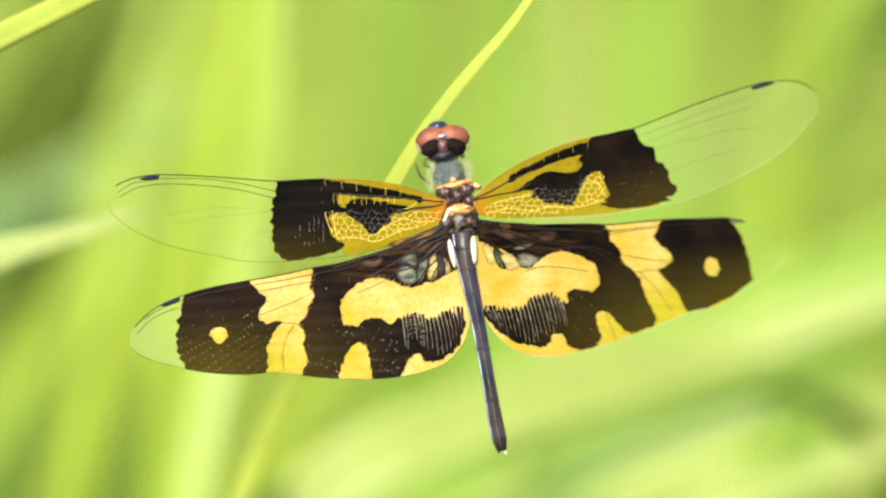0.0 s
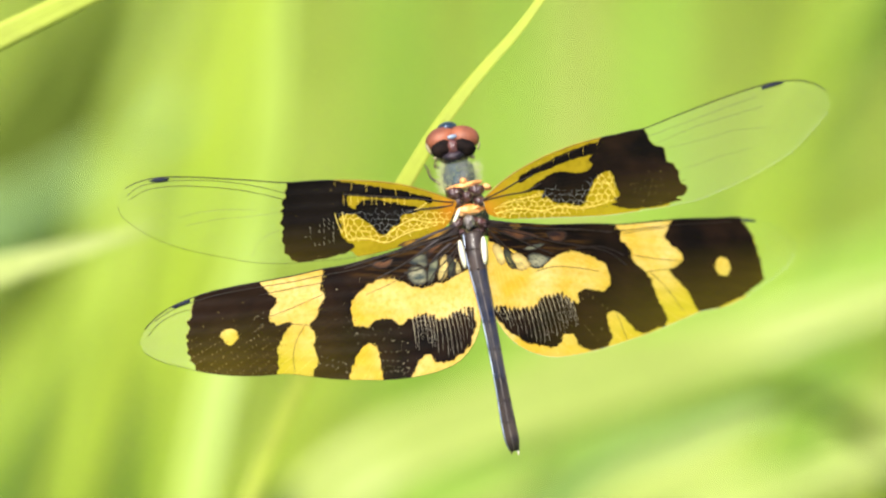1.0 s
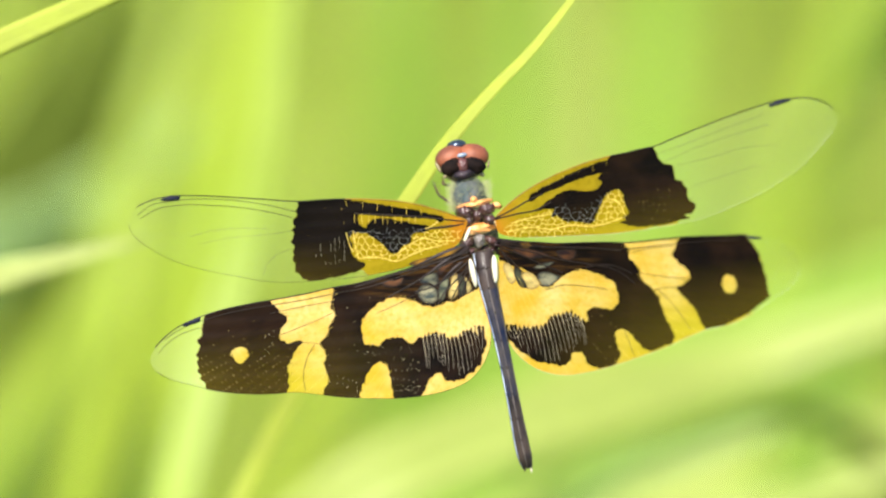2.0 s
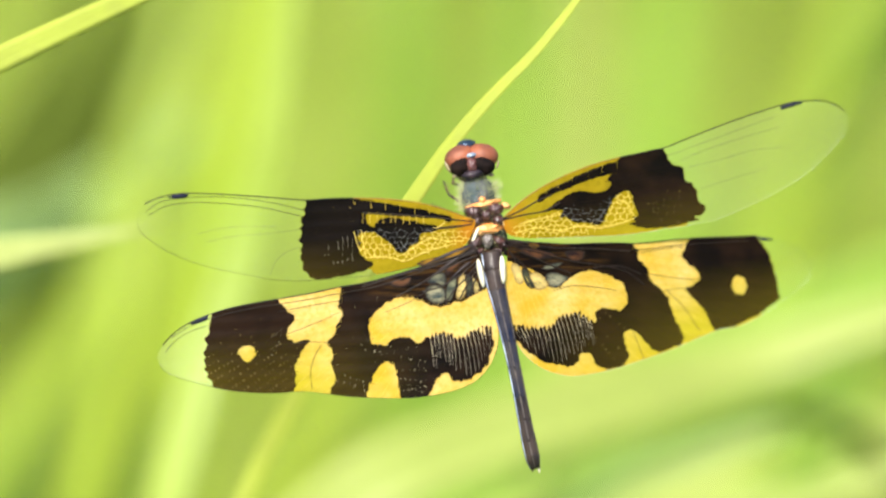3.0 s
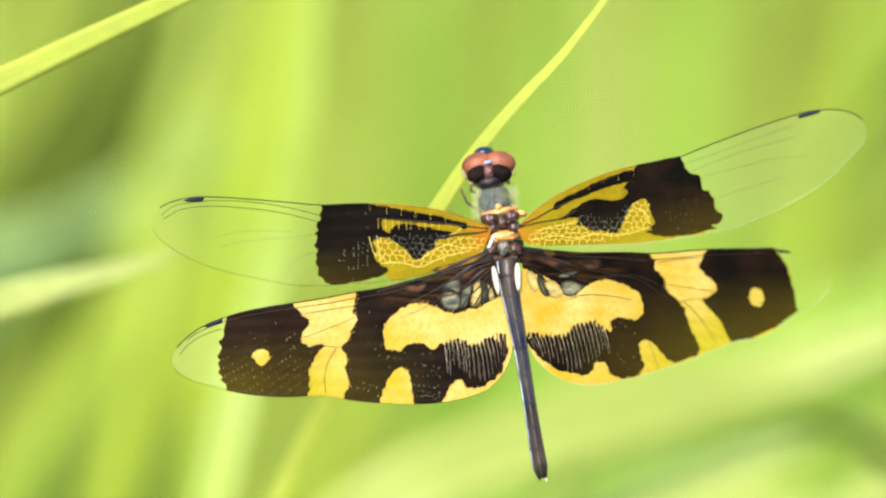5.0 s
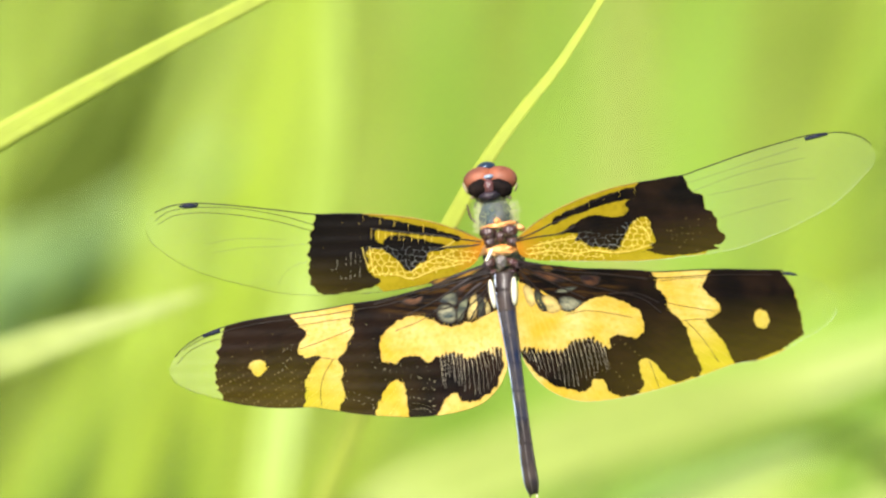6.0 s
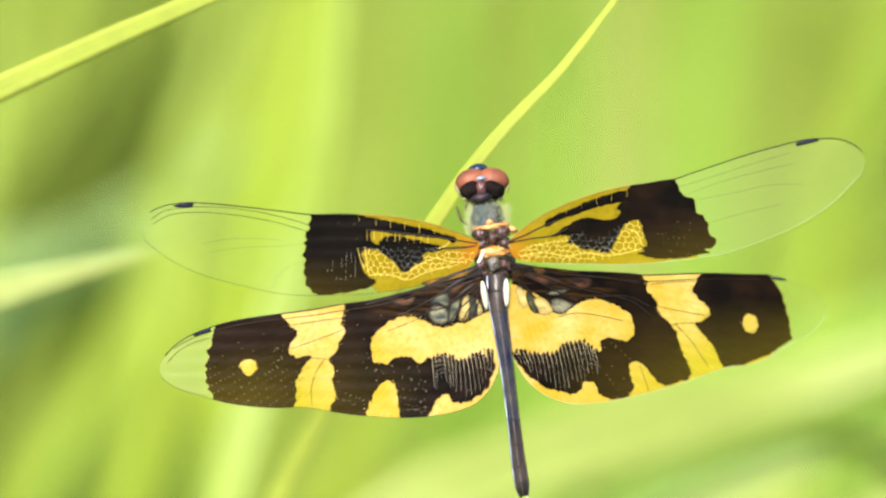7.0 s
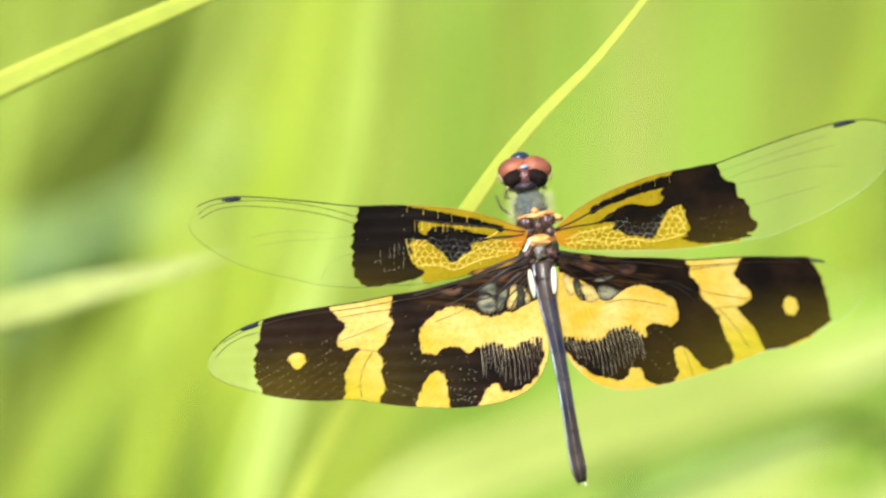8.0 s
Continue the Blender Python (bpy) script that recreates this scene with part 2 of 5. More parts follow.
BLADE_TEAL = leafy("blade_teal", (0.32, 0.48, 0.16), (0.40, 0.54, 0.20), 0.35)
# next three: the shade of gaps in the sward put into blade colour
BLADE_SHADE_OLIVE = leafy("blade_shade_olive", (0.068, 0.102, 0.013), (0.105, 0.140, 0.020), 0.3, rough=0.9, spec=0.08)
BLADE_SHADE = leafy("blade_shade", (0.040, 0.075, 0.007), (0.070, 0.110, 0.012), 0.2, rough=0.9, spec=0.08)
BLADE_SHADE_GREEN = leafy("blade_shade_green", (0.10, 0.20, 0.020), (0.15, 0.25, 0.030), 0.3)
MEADOW = leafy("meadow", (0.47, 0.58, 0.10), (0.55, 0.63, 0.14), 0.58)
GROUND = ground_material()


# ---- mesh helpers ----
def part(name, bm, mat, parent, label=""):
    me = bpy.data.meshes.new(name)
    bm.to_mesh(me)
    bm.free()
    for p in me.polygons:
        p.use_smooth = True
    for m in (mat if isinstance(mat, (list, tuple)) else [mat]):
        me.materials.append(m)
    ob = new(name, me)
    ob.parent = parent
    return tagged(ob, label=label)


def smooth_line(pts, n, closed=False):
    """A smooth curve through the points, n steps a span, that does not overshoot where spans differ in length."""
    P = [np.array(p, float) for p in pts]
    m = len(P)
    if closed:
        P = [P[-1], *P, P[0], P[1]]
    else:
        P = [2 * P[0] - P[1], *P, 2 * P[-1] - P[-2]]
    d = [max(np.linalg.norm(b - a), 1e-9) for a, b in zip(P, P[1:])]
    v = [(b - a) / q for a, b, q in zip(P, P[1:], d)]
    slope = [None] + [(v[i - 1] * d[i] + v[i] * d[i - 1]) / (d[i] + d[i - 1]) for i in range(1, len(P) - 1)]
    out = []
    for i in range(1, (m if closed else m - 1) + 1):
        a, b, h = P[i], P[i + 1], d[i]
        ma, mb = slope[i] * h, slope[i + 1] * h
        for k in range(n):
            t = k / n
            out.append((2 * t ** 3 - 3 * t * t + 1) * a + (t ** 3 - 2 * t * t + t) * ma + (3 * t * t - 2 * t ** 3) * b + (t ** 3 - t * t) * mb)
    if not closed:
        out.append(P[-2])
    return np.array(out)


def resample(line, n):
    line = np.asarray(line)
    d = np.r_[0, np.cumsum(np.linalg.norm(np.diff(line, axis=0), axis=1))]
    s = np.linspace(0, d[-1], n)
    return np.stack([np.interp(s, d, line[:, i]) for i in range(line.shape[1])], 1)


def ring_tube(bm, pts, radii, sides=6, mat=0, up=Vector((0, 0, 1)), cap=True):
    """A tube along pts; radii: a number, or (across, up) a point."""
    rings = []
    pts = [Vector(p) for p in pts]
    for i, p in enumerate(pts):
        d = (pts[min(i + 1, len(pts) - 1)] - pts[max(i - 1, 0)]).normalized()
        s = d.cross(up)
        s = s.normalized() if s.length > 1e-6 else Vector((1, 0, 0))
        u = s.cross(d)
        r = radii[i] if isinstance(radii, (list, tuple, np.ndarray)) else radii
        ra, rb = r if isinstance(r, (list, tuple)) else (r, r)
        rings.append([bm.verts.new(p + s * ra * math.cos(a) + u * rb * math.sin(a))
                      for a in (2 * math.pi * k / sides for k in range(sides))])
    for a, b in zip(rings, rings[1:]):
        for k in range(sides):
            f = bm.faces.new((a[k], a[(k + 1) % sides], b[(k + 1) % sides], b[k]))
            f.material_index = mat
    if cap:
        for r in (rings[0], rings[-1]):
            bm.faces.new(r).material_index = mat


def ball(bm, centre, radii, turn=0.0, seg=20, mat=0, wobble=0.0):
    """A rounded lump, turned about z, with a slightly uneven skin."""
    got = bmesh.ops.create_uvsphere(bm, u_segments=seg, v_segments=seg * 2 // 3, radius=1)["verts"]
    m = Matrix.Translation(centre) @ Matrix.Rotation(radians(turn), 4, "Z") @ Matrix.Diagonal((*radii, 1))
    for v in got:
        w = 1 + wobble * noise.noise(v.co * 2.3 + Vector(centre))
        v.co = m @ (v.co * w)
        for f in v.link_faces:
            f.material_index = mat


# ---- the dragonfly ----
def inside_distance(P, polygon):
    """Signed distance in mm of the points P (n, 2) to a closed polygon, positive inside."""
    A = np.asarray(polygon)
    Bq = np.roll(A, -1, 0)
    best = np.full(len(P), 1e9)
    odd = np.zeros(len(P), bool)
    for a, b in zip(A, Bq):
        e = b - a
        t = np.clip(((P - a) @ e) / max(e @ e, 1e-12), 0, 1)
        best = np.minimum(best, np.hypot(*(P - a - t[:, None] * e).T))
        if a[1] != b[1]:
            cross = ((a[1] > P[:, 1]) != (b[1] > P[:, 1])) & (P[:, 0] < (b[0] - a[0]) * (P[:, 1] - a[1]) / (b[1] - a[1]) + a[0])
            odd ^= cross
    return np.where(odd, best, -best)


# Wing plans in mm, traced in the camera's view: outward from the body, and forward.
# Edges of the dark pigment: the ragged outer edge, the block, the front band, the base of the hindwing and its comb.
FORE_RAGGED = [(19.44, 3.45), (19.66, 2.91), (19.64, 2.36), (20.03, 1.94), (19.99, 1.45), (19.83, 1.27), (20.17, 0.79), (19.91, 0.48), (20.04, -0.06), (20.23, -0.48), (19.87, -0.85), (20.04, -1.58), (19.91, -1.82), (20.11, -2.36), (19.70, -2.91), (19.78, -3.70), (19.36, -3.88), (18.92, -4.48)]
FORE_BLOCK = [(16.12, -4.36), (14.12, -3.94), (12.73, -3.39), (12.30, -2.91), (13.03, -2.48), (13.82, -1.45), (13.63, -0.79), (14.06, -0.06), (13.51, 0.42), (11.63, 0.36), (10.42, 0.55), (7.39, 0.36), (6.54, 0.42)]
FORE_FRONT = [(5.21, 0.91), (6.79, 1.39), (7.39, 1.45), (7.88, 1.70), (8.12, 1.45), (8.73, 1.45), (8.97, 1.82), (9.21, 1.45), (9.94, 1.58), (10.30, 1.45), (12.97, 1.45), (13.09, 1.88), (13.03, 2.30), (11.51, 2.36), (9.45, 2.18), (6.67, 2.00), (5.33, 2.00), (3.88, 1.70), (3.88, 1.94), (5.33, 2.42), (6.79, 2.85), (8.06, 3.09), (9.70, 3.33), (11.27, 3.58), (12.91, 3.82), (14.36, 4.06), (15.51, 4.24), (16.48, 4.36)]
HIND_RAGGED = [(29.35, -8.36), (29.63, -8.85), (29.67, -9.27), (29.54, -9.57), (29.88, -9.82), (29.86, -10.18), (29.77, -10.48), (30.21, -10.91), (30.17, -11.27), (30.00, -11.51), (30.18, -12.00), (30.34, -12.54), (30.06, -12.97), (30.23, -13.39), (30.08, -14.06), (30.20, -14.36), (29.91, -14.85), (29.93, -15.21), (29.65, -15.51)]
HIND_BASE = [(15.69, -5.27), (12.85, -4.67), (10.42, -3.94), (6.79, -2.97), (3.15, -1.76), (0.91, -1.03), (0.24, -3.33), (-0.06, -5.03), (1.33, -6.18), (2.85, -6.85), (4.36, -7.27), (6.42, -7.27), (7.39, -6.73), (9.82, -6.61), (10.73, -6.97), (11.94, -8.06), (12.79, -9.39), (12.66, -10.36), (12.18, -11.51), (10.73, -11.57), (9.82, -10.91), (8.73, -10.73), (7.39, -11.51), (6.30, -11.39)]
HIND_COMB = ([(6.30, -10.97), (5.33, -10.54), (4.24, -10.61), (3.39, -10.97), (2.42, -10.73), (1.58, -10.36), (0.73, -10.06), (-0.36, -10.00)],
             [(5.82, -15.45), (5.09, -14.36), (4.12, -14.12), (3.27, -15.33), (2.30, -15.39), (1.21, -14.73), (0.36, -13.64), (-0.36, -11.94)])


def comb_teeth(comb, count, deep, seed):
    """The upper edge of the comb: a dark spike between each two of its pale veins."""
    r = random.Random(seed)
    out = []
    for i, (u, v) in enumerate(resample(smooth_line(comb[0], 6), 2 * count + 1)):
        out.append((u, v + (-deep * r.uniform(0.5, 0.9) if i % 2 else deep * r.uniform(0.4, 1.1))))
    return out


HIND_LOBES = [(-0.73, -10.00), (-0.55, -11.82), (0.06, -13.63), (1.33, -14.97), (2.85, -15.51), (3.76, -15.21), (4.30, -14.60), (4.97, -14.85), (5.57, -15.51), (6.18, -16.66), (7.15, -17.76), (8.97, -17.76), (9.33, -16.18), (9.64, -14.85), (9.94, -13.76), (10.67, -13.45), (11.51, -13.94), (12.18, -14.85), (12.60, -16.06), (13.21, -17.76), (16.24, -17.76), (16.72, -16.42), (16.18, -15.45), (16.66, -13.63), (16.42, -12.42), (17.09, -11.51), (16.18, -10.36), (16.00, -9.39), (15.51, -8.18), (16.00, -7.45), (15.76, -6.48)]
FORE = dict(
    lead=[(1.33, 1.76), (4.36, 2.85), (7.39, 3.64), (10.42, 4.00), (13.45, 4.12), (16.48, 4.06), (19.51, 3.88), (23.15, 4.12), (26.78, 4.36), (30.42, 4.54), (33.33, 4.48), (35.57, 3.94), (36.90, 3.21), (37.63, 2.12)],
    trail=[(1.33, 1.39), (2.24, -0.67), (4.36, -1.94), (6.79, -2.91), (9.82, -3.70), (12.85, -4.24), (16.48, -4.54), (20.00, -4.79), (23.03, -4.67), (26.06, -4.12), (29.69, -3.39), (33.03, -2.30), (35.75, -0.79), (37.39, 0.73), (37.63, 2.12)],
    dark=[
        [(19.63, 4.06)] + FORE_RAGGED + FORE_BLOCK + FORE_FRONT,
        [(12.12, 1.27), (6.79, 1.33), (5.82, 1.15), (5.39, 0.97), (6.42, 0.67), (7.27, 0.24), (7.39, -0.55), (8.24, -0.91), (9.03, -1.76), (9.58, -1.70), (10.12, -1.03), (10.91, -0.42), (11.76, 0.18), (12.18, 0.61)]],
    clear=[(19.63, 5.15)] + FORE_RAGGED + [(16.48, -4.24), (13.45, -3.76), (12.60, -3.70), (12.12, -5.88), (20.12, -6.36), (40.12, -5.76), (40.72, 5.15)],
    window=[],
    holes=[],
    pale=[[(13.03, -2.30), (11.64, -2.18), (10.42, -2.24), (8.97, -2.61), (7.39, -1.94), (6.06, -1.39), (4.06, -0.91)],
          [(6.42, 0.79), (5.33, 1.03), (4.48, 1.64)],
          [(8.97, -1.88), (7.39, -0.79), (6.06, -0.18), (4.67, -0.42), (2.55, -0.42)],
          [(14.36, 0.55), (14.12, -0.30), (13.88, -1.03), (13.58, -1.64)],
          [(13.58, 0.67), (13.39, -0.42), (13.27, -1.27), (12.97, -2.36)]],
    rungs=[([(14.30, 3.88), (12.85, 3.82), (11.21, 3.70), (9.51, 3.45), (7.70, 3.21), (6.30, 2.97)],
            [(14.18, 3.39), (12.79, 3.09), (11.09, 2.85), (9.39, 2.67), (7.58, 2.42), (6.24, 2.36)], 6, 0.018),
           ([(13.39, 2.61), (12.67, 2.61), (10.42, 2.42), (6.97, 2.12)],
            [(13.33, 1.45), (12.61, 1.45), (10.42, 1.39), (6.97, 1.39)], 10, 0.022)],
    net=[(14.30, 0.61), (13.58, 0.73), (10.42, 0.79), (6.06, 0.85), (2.24, 0.73), (1.21, 0.30), (2.12, -0.42), (4.36, -1.15), (6.79, -1.76), (8.91, -2.61), (12.97, -2.36), (13.58, -1.64), (14.00, -0.67)],
    stout=[[(13.45, 2.55), (9.82, 2.36), (6.79, 2.18), (5.45, 2.06), (3.45, 1.82), (1.58, 1.64)], [(6.79, 0.79), (4.97, 0.91), (3.15, 1.09), (1.70, 1.39)]],
    dusky=[[(1.58, 1.70), (3.45, 1.82), (5.45, 2.12)], [(5.33, 0.97), (3.76, 1.15), (2.24, 1.27)]],
    faint=[[(19.57, 2.73), (22.54, 3.45), (25.57, 3.94), (29.21, 4.18), (33.33, 3.94), (35.39, 3.45), (36.66, 2.48)], [(19.75, 2.06), (23.75, 2.97), (28.00, 3.45), (32.24, 3.51), (34.66, 3.09), (36.36, 2.12)],
           [(20.00, 0.73), (23.15, 0.30), (26.78, 0.00), (30.24, -0.67)], [(22.54, 0.97), (26.00, 1.03), (28.60, 0.79), (31.03, 0.18)], [(20.06, -1.15), (21.82, -1.88), (22.78, -2.85), (23.27, -4.06)]],
    stigma=[(32.00, 4.48), (33.33, 4.48), (34.30, 4.12), (33.93, 4.00), (32.97, 3.94), (32.24, 4.06)],
    root=[(1.45, 1.64)],
)
HIND = dict(
    lead=[(1.03, -1.39), (3.15, -2.00), (5.57, -2.73), (8.00, -3.51), (10.42, -4.24), (12.85, -4.91), (15.88, -5.45), (18.91, -6.12), (21.94, -6.67), (24.97, -7.21), (28.00, -7.88), (30.00, -8.54), (31.94, -9.39), (33.75, -10.67), (34.90, -12.00), (35.39, -13.15)],
    trail=[(1.03, -1.64), (0.36, -3.33), (-0.24, -5.15), (-0.85, -7.27), (-1.21, -9.70), (-1.09, -11.82), (-0.30, -13.76), (1.21, -15.45), (3.15, -16.36), (5.57, -16.97), (8.60, -17.33), (11.63, -17.33), (14.66, -17.21), (17.69, -16.85), (19.51, -16.66), (22.54, -16.85), (25.57, -16.79), (28.60, -16.42), (31.03, -15.82), (33.33, -15.15), (34.84, -14.24), (35.39, -13.15)],
    dark=[
        [(28.97, -7.45)] + HIND_RAGGED + [(29.09, -16.42), (25.57, -17.39), (22.54, -17.45), (20.97, -17.15), (20.48, -15.45), (20.60, -14.24), (20.24, -13.03), (19.69, -11.94), (18.91, -11.27), (20.72, -11.33), (21.57, -10.60), (21.21, -9.70), (20.72, -8.79), (21.45, -7.94), (22.42, -6.85), (22.66, -6.24), (24.97, -6.73), (27.39, -7.27)],
        HIND_BASE[:-1] + comb_teeth(HIND_COMB, 16, 0.42, 3) + HIND_LOBES[1:]],
    clear=[(29.69, -7.57)] + HIND_RAGGED + [(28.97, -15.94), (29.21, -17.27), (37.09, -17.27), (37.69, -10.60)],
    window=[
        ("teal", [(6.55, -5.64), (6.06, -5.21), (5.33, -5.21), (4.55, -5.76), (4.48, -6.61), (4.97, -7.09), (5.94, -7.03), (6.48, -6.48)]),
        ("olive", [(4.42, -6.79), (4.42, -5.64), (4.06, -4.67), (3.45, -4.12), (3.33, -4.91), (3.64, -6.00), (4.00, -6.85)]),
        ("cream", [(3.27, -6.54), (3.15, -5.15), (2.91, -4.18), (2.55, -4.06), (2.24, -4.91), (2.30, -5.88), (2.79, -6.61)]),
        ("moss", [(2.18, -6.36), (2.24, -5.03), (2.36, -4.06), (1.94, -4.18), (1.51, -5.15), (1.64, -6.18)]),
        ("cream", [(1.39, -6.06), (1.45, -5.15), (1.64, -4.30), (1.33, -4.54), (0.85, -5.51), (0.97, -5.94)]),
        ("mist", [(6.42, -4.79), (5.82, -4.18), (4.67, -3.88), (4.61, -5.39), (5.33, -4.97), (6.06, -5.03)]),
        ("amber", [(7.39, -2.85), (5.45, -2.18), (3.15, -1.58), (1.94, -1.09), (2.55, -1.64), (4.73, -2.54), (6.55, -3.09)]),
        ("rust", [(10.42, -5.03), (9.94, -4.61), (9.09, -4.73), (8.24, -4.36), (8.48, -5.03), (9.45, -5.39)]),
        ("rust", [(4.55, -3.45), (3.27, -2.73), (2.42, -2.42), (3.51, -3.33), (4.24, -4.06)])],
    rows=[([(9.21, -13.03), (6.67, -13.39)], 5),
          ([(8.97, -14.36), (6.67, -14.24)], 5),
          ([(9.21, -15.21), (6.55, -15.45)], 6),
          ([(9.15, -15.94), (6.42, -16.06)], 9),
          ([(8.97, -16.48), (6.67, -16.54)], 8),
          ([(16.48, -14.61), (13.33, -15.57)], 6),
          ([(16.12, -15.57), (13.33, -16.06)], 5),
          ([(12.12, -11.45), (10.30, -11.82)], 5),
          ([(12.12, -12.42), (10.06, -12.54)], 4),
          ([(8.12, -10.73), (7.27, -12.42)], 4),
          ([(23.51, -11.33), (22.79, -10.36), (22.06, -10.12)], 4),
          ([(23.39, -12.42), (22.54, -11.70), (22.18, -10.73)], 5),
          ([(23.51, -13.03), (22.67, -12.42)], 3)],
    comb=HIND_COMB,
    holes=[[(26.72, -12.30), (25.88, -11.76), (25.09, -11.94), (24.72, -12.66), (25.09, -13.39), (25.69, -13.76), (26.18, -13.27)]],
    pale=[],
    stout=[[(1.15, -2.00), (4.36, -3.33), (7.39, -5.15), (9.82, -6.48)], [(0.91, -2.36), (3.15, -4.24), (5.45, -5.51), (6.97, -5.88)], [(0.79, -2.61), (2.42, -4.54), (3.88, -6.12), (4.48, -7.33)], [(0.67, -2.73), (1.94, -4.67), (3.03, -6.73)], [(0.55, -2.97), (1.33, -4.67), (2.00, -6.36)], [(1.15, -1.64), (4.97, -2.85), (9.21, -4.06), (13.45, -5.39)], [(0.73, -3.33), (0.55, -4.54), (0.73, -5.88)]],
    dusky=[[(15.57, -6.85), (18.91, -7.45), (22.54, -8.18)], [(15.69, -8.12), (18.30, -9.27), (21.33, -10.48)], [(17.69, -11.51), (18.54, -13.03), (18.91, -14.85), (18.72, -16.42)], [(11.03, -8.18), (8.00, -6.79), (5.57, -5.15)], [(17.09, -11.45), (18.91, -11.33), (21.03, -11.51)]],
    faint=[[(30.06, -9.70), (31.94, -10.36), (33.57, -11.45), (34.48, -12.54)]],
    stigma=[(29.94, -8.48), (30.72, -8.79), (31.94, -9.45), (31.63, -9.57), (30.54, -9.27), (29.94, -8.97)],
    root=[(0.91, -2.12)],
)
# The other side: the same kind of wing, tilted away, its outline and markings fitted to the camera's view.
FORE_RIGHT_RAGGED = [(18.82, 9.57), (19.25, 8.84), (19.55, 8.24), (20.10, 7.75), (20.84, 7.63), (21.21, 6.90), (21.39, 6.05), (22.07, 5.81), (22.31, 5.32), (22.62, 4.96), (22.68, 4.23), (22.99, 3.68), (23.42, 3.50), (23.48, 2.89), (23.05, 2.40), (22.38, 2.21), (22.87, 1.91), (21.83, 1.67)]
FORE_RIGHT_BLOCK = [(20.60, 1.30), (18.76, 1.05), (17.23, 0.93), (16.32, 1.11), (15.22, 1.47), (15.95, 1.72), (15.58, 2.02), (16.19, 2.33), (16.01, 3.06), (15.70, 3.66), (15.64, 4.45), (15.21, 4.94), (14.30, 4.76), (13.62, 4.21), (13.26, 3.48), (12.83, 2.50), (12.22, 1.35), (11.55, 1.29), (10.51, 1.53), (9.11, 1.65), (8.50, 2.13), (7.77, 2.13), (8.14, 2.80), (7.16, 2.92)]
FORE_RIGHT_FRONT = [(6.07, 2.67), (6.86, 3.34), (8.08, 4.26), (8.99, 4.80), (10.51, 4.93), (11.43, 4.81), (13.01, 5.24), (13.26, 5.79), (12.95, 6.15), (13.07, 6.57), (13.87, 6.88), (12.95, 6.70), (11.43, 6.33), (9.90, 5.78), (8.38, 5.17), (6.86, 4.56), (5.34, 3.76), (5.46, 4.37), (6.25, 4.92), (7.16, 5.41), (8.38, 5.96), (9.29, 6.50), (10.51, 6.99), (11.43, 7.36), (12.65, 7.85), (14.17, 8.40), (14.60, 9.07), (17.53, 9.69)]
